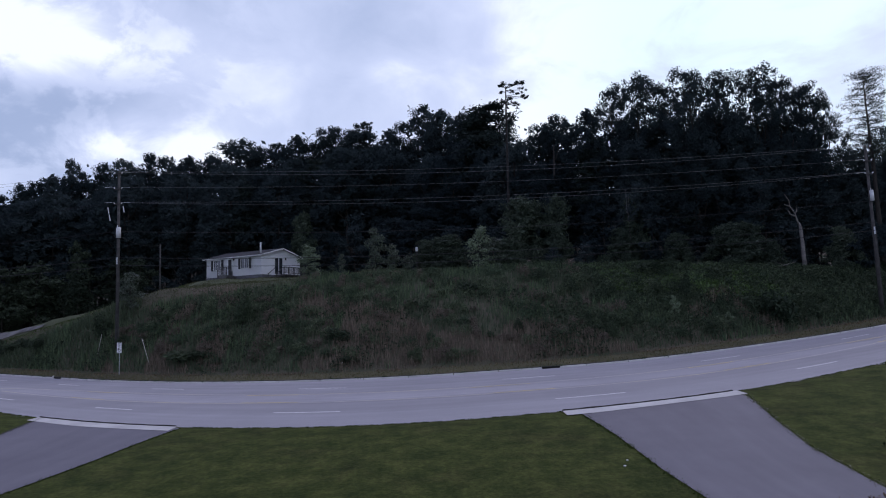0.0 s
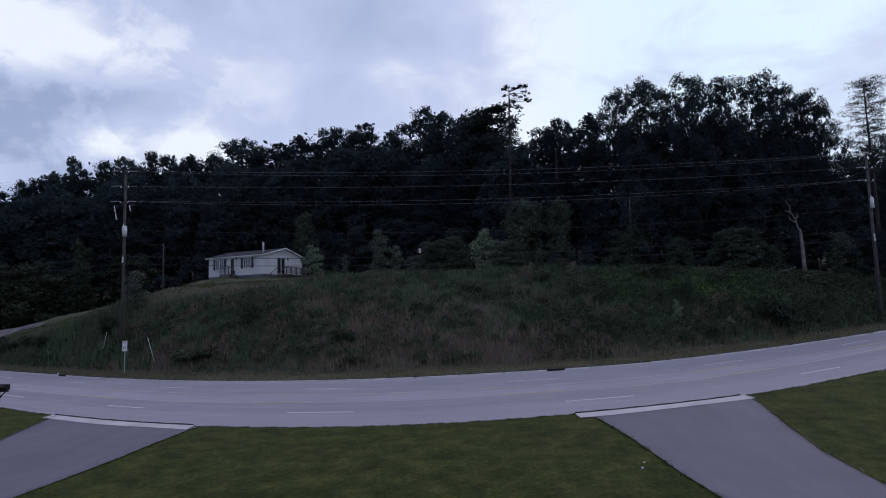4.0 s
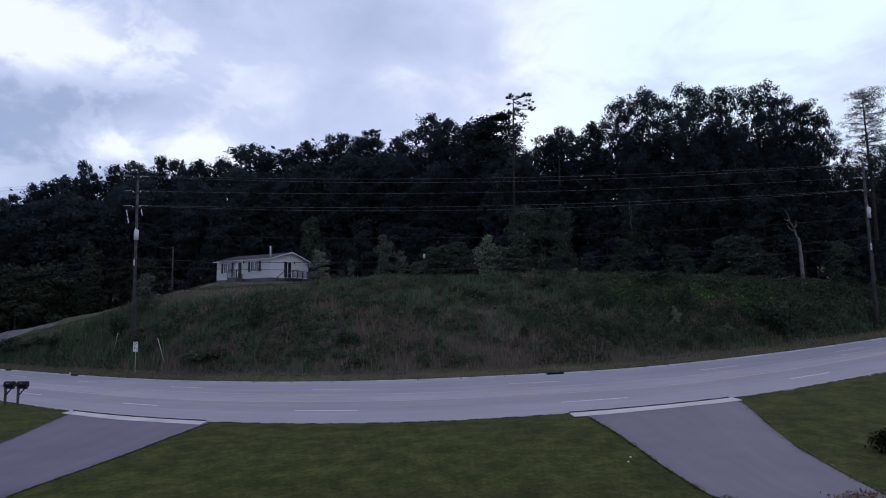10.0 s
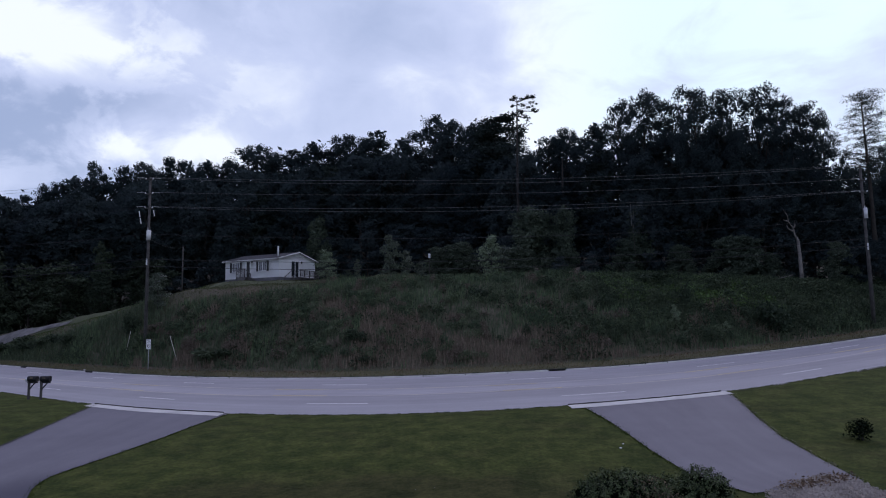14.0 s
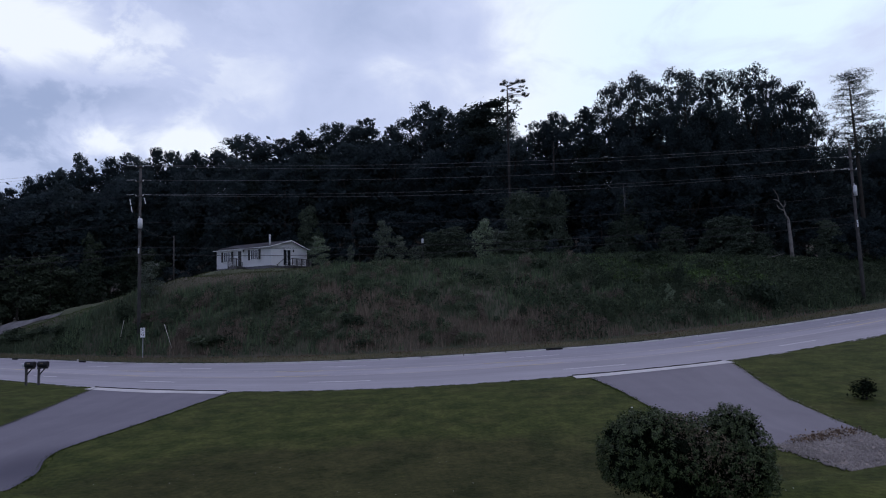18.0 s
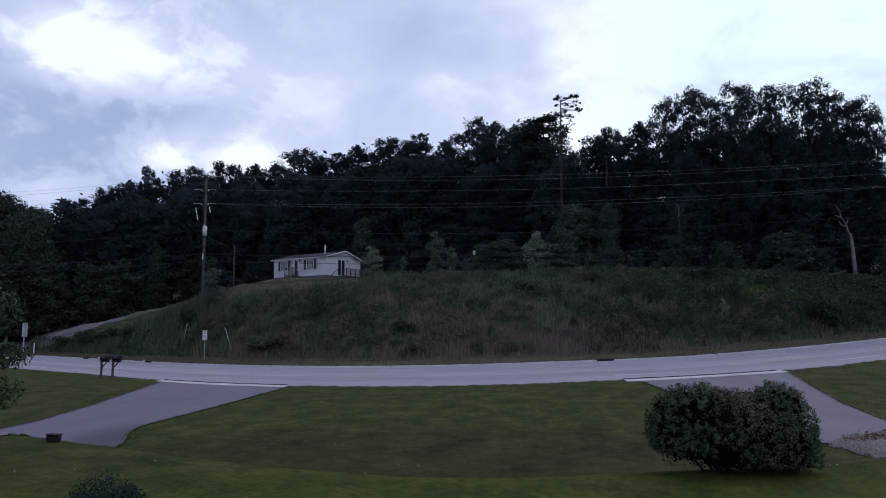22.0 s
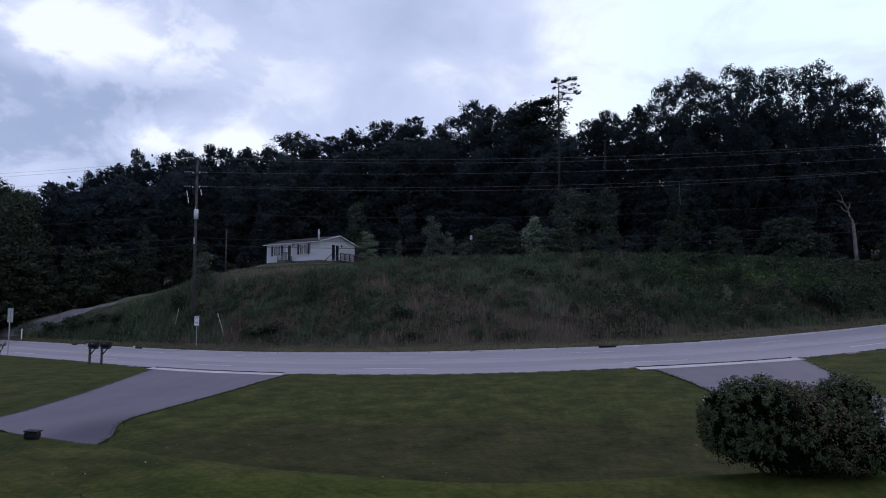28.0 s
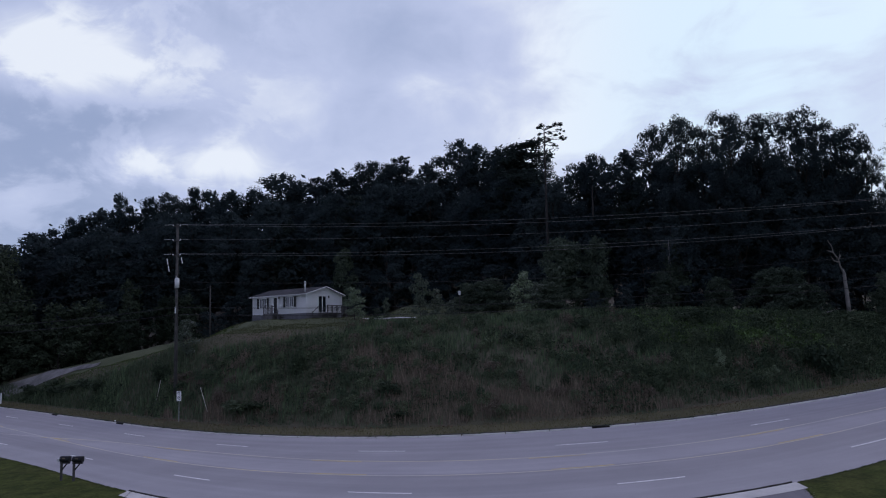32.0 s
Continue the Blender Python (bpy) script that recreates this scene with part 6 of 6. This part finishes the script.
for n, seed, x0, x1, tall, mat, label in ((110, 301, -36, 30, 0.85, "deep_grass", "rounded clumps of dark leafy weeds on the bank"), (50, 302, -34, 40, 1.0, "scrub", "bushy dark weed clumps on the bank"), (150, 303, -30, 24, 0.85, "grass", "pale green grass tussocks on the bank"), (110, 304, -28, 14, 0.9, "straw", "brown seeding tussocks on the bank"), (120, 305, 8, 47, 1.2, "scrub", "tall dark weed clumps before the eastern woods")):
    V, F = leaf_quads(mound_points(n, seed, x0, x1, tall, 330), 0.052, 0.3, rng, 0.5, 1.6)
    tagged(mesh_object("weed_clumps", V, F, mat), label, "weeds", kind="stuff")
kx = np.repeat(rng.uniform(-60, 50, 120), 26)
kx = kx + rng.normal(size=len(kx)) * 0.14
ky = far_edge(kx) + 0.10 + 0.09 * rng.normal(size=len(kx))
V, F = leaf_quads(np.stack([kx, ky, road_z(kx) - FALL + 0.09 + 0.09 * rng.random(len(kx))], -1), 0.035, 0.3, rng, 0.8, 1.4)
tagged(mesh_object("kerb_weeds", V, F, "scrub"), "small dark weeds growing over the kerb", "weeds", kind="stuff")
x, y = bank_points(7000, rng, 3.2, 1.0, 8, 48)
pn = np.array([noise.noise(Vector((a * 0.2 + 4, b * 0.25, 7.0))) for a, b in zip(x, y)])
k = pn > -0.08 - 0.01 * (x - 8)
weed_mass("weeds", np.stack([x, y, ground_z(x, y)], -1)[k], 0.10, "scrub", "dense dark weeds towards the eastern woods", rng, 0.7)
x, y = rng.uniform(14, 29, 4200), rng.uniform(54.5, 63.5, 4200)
weed_mass("vines", np.stack([x, y, ground_z(x, y)], -1), 0.15, "vine", "bright green creeping vines at the crest", rng, 0.35)
x = rng.uniform(-60, 50, 14000)
e = rng.random(14000) ** 1.3 * 2.5 + 0.55
P = np.stack([x, far_edge(x) + e, ground_z(x, far_edge(x) + e) - 0.01], -1)
blades("verge_grass", P, 0.13, 0.018, "verge_blade", "dry ragged grass along the kerb", rng, 0.7)
x = rng.uniform(-40, 40, 5200)
e = 2.5 + rng.normal(size=5200) * 0.35 + 0.3 * np.sin(x * 0.7)
k = (e > 0.5) & (np.sin(x * 0.45) + 0.5 * np.sin(x * 1.3) > -0.7)
P = np.stack([x, far_edge(x) + e, ground_z(x, far_edge(x) + e) + 0.05], -1)[k]
V, F = leaf_quads(P, 0.045, 0.3, rng, 1.2, 1.3)
tagged(mesh_object("dead_stalks", V, F, "rust_litter"), "rust-brown dead stalks and leaves on the verge", "leaves", kind="stuff")
x, y = rng.uniform(-64, -12, 90000), rng.uniform(55, 82, 90000)
k = (y < track_foot(x) - 0.1) & (y > far_edge(x) + 2.5) & (((x < -27) & (y > far_edge(x) + np.interp(x, (-60, -36, -30, -27), (2.6, 3.4, 5.0, 6.5)))) | ((y > 58.5) & (y < 71 - 0.15 * (x + 31))))
x, y = x[k], y[k]
u, v = rng.uniform(-26, 8, 16000), rng.uniform(64.5, 84, 16000)
k = (v > 66 - 0.1 * u) & ~((u > -31) & (u < -12) & (v > 75.5 - 0.15 * u))
x, y = np.concatenate([x, u[k]]), np.concatenate([y, v[k]])
P = np.stack([x, y, ground_z(x, y) - 0.01], -1)
by_house = x > -28.5 + 0.8 * np.sin(y * 0.9)
blades("yard_grass", P[~by_house], 0.13, 0.035, "flank", "rough mown grass on the hill flank", rng, 1.6)
blades("yard_grass", P[by_house], 0.11, 0.035, "yard_blade", "dull trodden grass of the hilltop yard", rng, 1.6)


def on_paving(x, y):
    bad = np.zeros(len(x), dtype=bool)
    for left, right in (DRIVE_L, DRIVE_R, ([(6.8, 12.6), (6.6, 11.4), (6.85, 9.9), (7.1, 8.0), (7.8, 5.0)], [(9.0, 12.9), (9.1, 11.8), (9.4, 10.0), (9.8, 7.0), (10.2, 5.0)])):
        a, b = np.array(left)[::-1], np.array(right)[::-1]
        xl, xr = np.interp(y, a[:, 1], a[:, 0]), np.interp(y, b[:, 1], b[:, 0])
        inside = (y > max(a[0, 1], b[0, 1]) - 0.3) & (y < near_edge(x) + 0.2) & (x > xl) & (x < xr)
        bad |= inside
    return bad


n = 70000
u = rng.random(n)
y = -2 + 26 * u ** 1.5
x = rng.uniform(-1, 1, n) * (6 + y * 0.85) - 1.0
k = (y < near_edge(x) + 0.03) & ~on_paving(x, y) & (x > -27) & (x < 22)
P = np.stack([x, y, ground_z(x, y) - 0.005], -1)[k]
blades("lawn_grass", P, 0.014, 0.006, "blade", "short mown grass blades of the lawn", rng, 4.5)


def edge_points(pts, n, spread):
    p = np.array(pts, dtype=float)
    s = np.concatenate([[0], np.cumsum(np.hypot(*np.diff(p, axis=0).T))])
    t = rng.random(n) * s[-1]
    t = t + 0.15 * np.sin(t * 5.3) + 0.1 * np.sin(t * 13.7)
    q = np.stack([np.interp(t, s, p[:, 0]), np.interp(t, s, p[:, 1])], -1)
    return q + rng.normal(size=q.shape) * spread


E = [edge_points(DRIVE_L[0], 1900, 0.07), edge_points(DRIVE_L[1], 1900, 0.07), edge_points(DRIVE_R[0], 1500, 0.06), edge_points(DRIVE_R[1], 1500, 0.06)]
for x0, x1, m in ((-9.3, 4.6, 2200), (10.9, 22, 1300), (-27, -17.6, 1300)):
    xs = np.linspace(x0, x1, 60)
    E.append(edge_points(list(zip(xs, near_edge(xs) - 0.02)), m, 0.045))
E = np.concatenate(E)
blades("edge_grass", np.concatenate([E, (ground_z(E[:, 0], E[:, 1]) + 0.0)[:, None]], -1), 0.038, 0.013, "edge_blade", "ragged uncut grass along the paving", rng, 1.0)

n = 420
y = rng.uniform(1.5, 13, n)
x = rng.uniform(-8.5, 4, n)
k = np.array([noise.noise(Vector((a * 0.5, b * 0.5, 8.0))) for a, b in zip(x, y)]) > 0.12
c = np.stack([x, y, ground_z(x, y) + 0.035], -1)[k]
V, F = leaf_quads(c, 0.0085, 0.3, rng, 1.5, 1.0)
tagged(mesh_object("clover_flowers", V, F, "petal"), "tiny white clover flowers in the lawn", "flowers", kind="stuff")


def gravel_stones(n):
    pts, idx = [], []
    base = np.array([(1, 0, 0), (-0.5, 0.87, 0), (-0.5, -0.87, 0), (0, 0, 0.9), (0, 0, -0.6)])
    tri = np.array([(0, 1, 3), (1, 2, 3), (2, 0, 3), (1, 0, 4), (2, 1, 4), (0, 2, 4)])
    yy = rng.uniform(7.0, 13.15, n)
    lo = np.interp(yy, (5.0, 8.0, 9.9, 11.3, 11.7, 12.2, 12.7, 13.2), (7.8, 7.1, 6.8, 6.6, 6.4, 6.7, 7.5, 8.4))
    hi = np.interp(yy, (5.0, 7.0, 10.0, 11.8, 12.9, 13.3), (10.2, 9.8, 9.4, 9.1, 9.05, 8.6))
    xx = lo + (hi - lo) * rng.uniform(-0.03, 1.03, n)
    for i in range(n):
        s = 0.018 + 0.03 * rng.random()
        q = base * s * (0.6 + 0.8 * rng.random((5, 3)))
        a = rng.random() * 6.28
        q = q @ np.array([(math.cos(a), -math.sin(a), 0), (math.sin(a), math.cos(a), 0), (0, 0, 1)])
        pts.append(q + np.array([xx[i], yy[i], gz(xx[i], yy[i]) + 0.03]))
        idx.append(tri + i * 5)
    return tagged(mesh_object("gravel", np.concatenate(pts), np.concatenate(idx), "stone"), "loose pale gravel stones", "gravel", kind="stuff")


gravel_stones(5200)
n = 620
t = rng.random(n) ** 0.7
x = 7.0 + 2.0 * t + rng.normal(size=n) * 0.18
y = 12.25 + 0.85 * t + rng.normal(size=n) * 0.16
c = np.stack([x, y, ground_z(x, y) + 0.045 + 0.03 * rng.random(n)], -1)
V, F = leaf_quads(c, 0.028, 0.3, rng, 0.9, 1.2)
tagged(mesh_object("leaf_litter", V, F, "rust_litter"), "rust-brown dead leaves at the gravel's edge", "leaves", kind="stuff")
# pale grit along the driveway's far edge
p = edge_points(DRIVE_R[1], 1100, 0.07)
c = np.concatenate([p, (ground_z(p[:, 0], p[:, 1]) + 0.03)[:, None]], -1)
V, F = leaf_quads(c, 0.013, 0.3, rng, 1.5, 1.0)
tagged(mesh_object("grit", V, F, "stone"), "pale grit along the driveway edge", "gravel", kind="stuff")
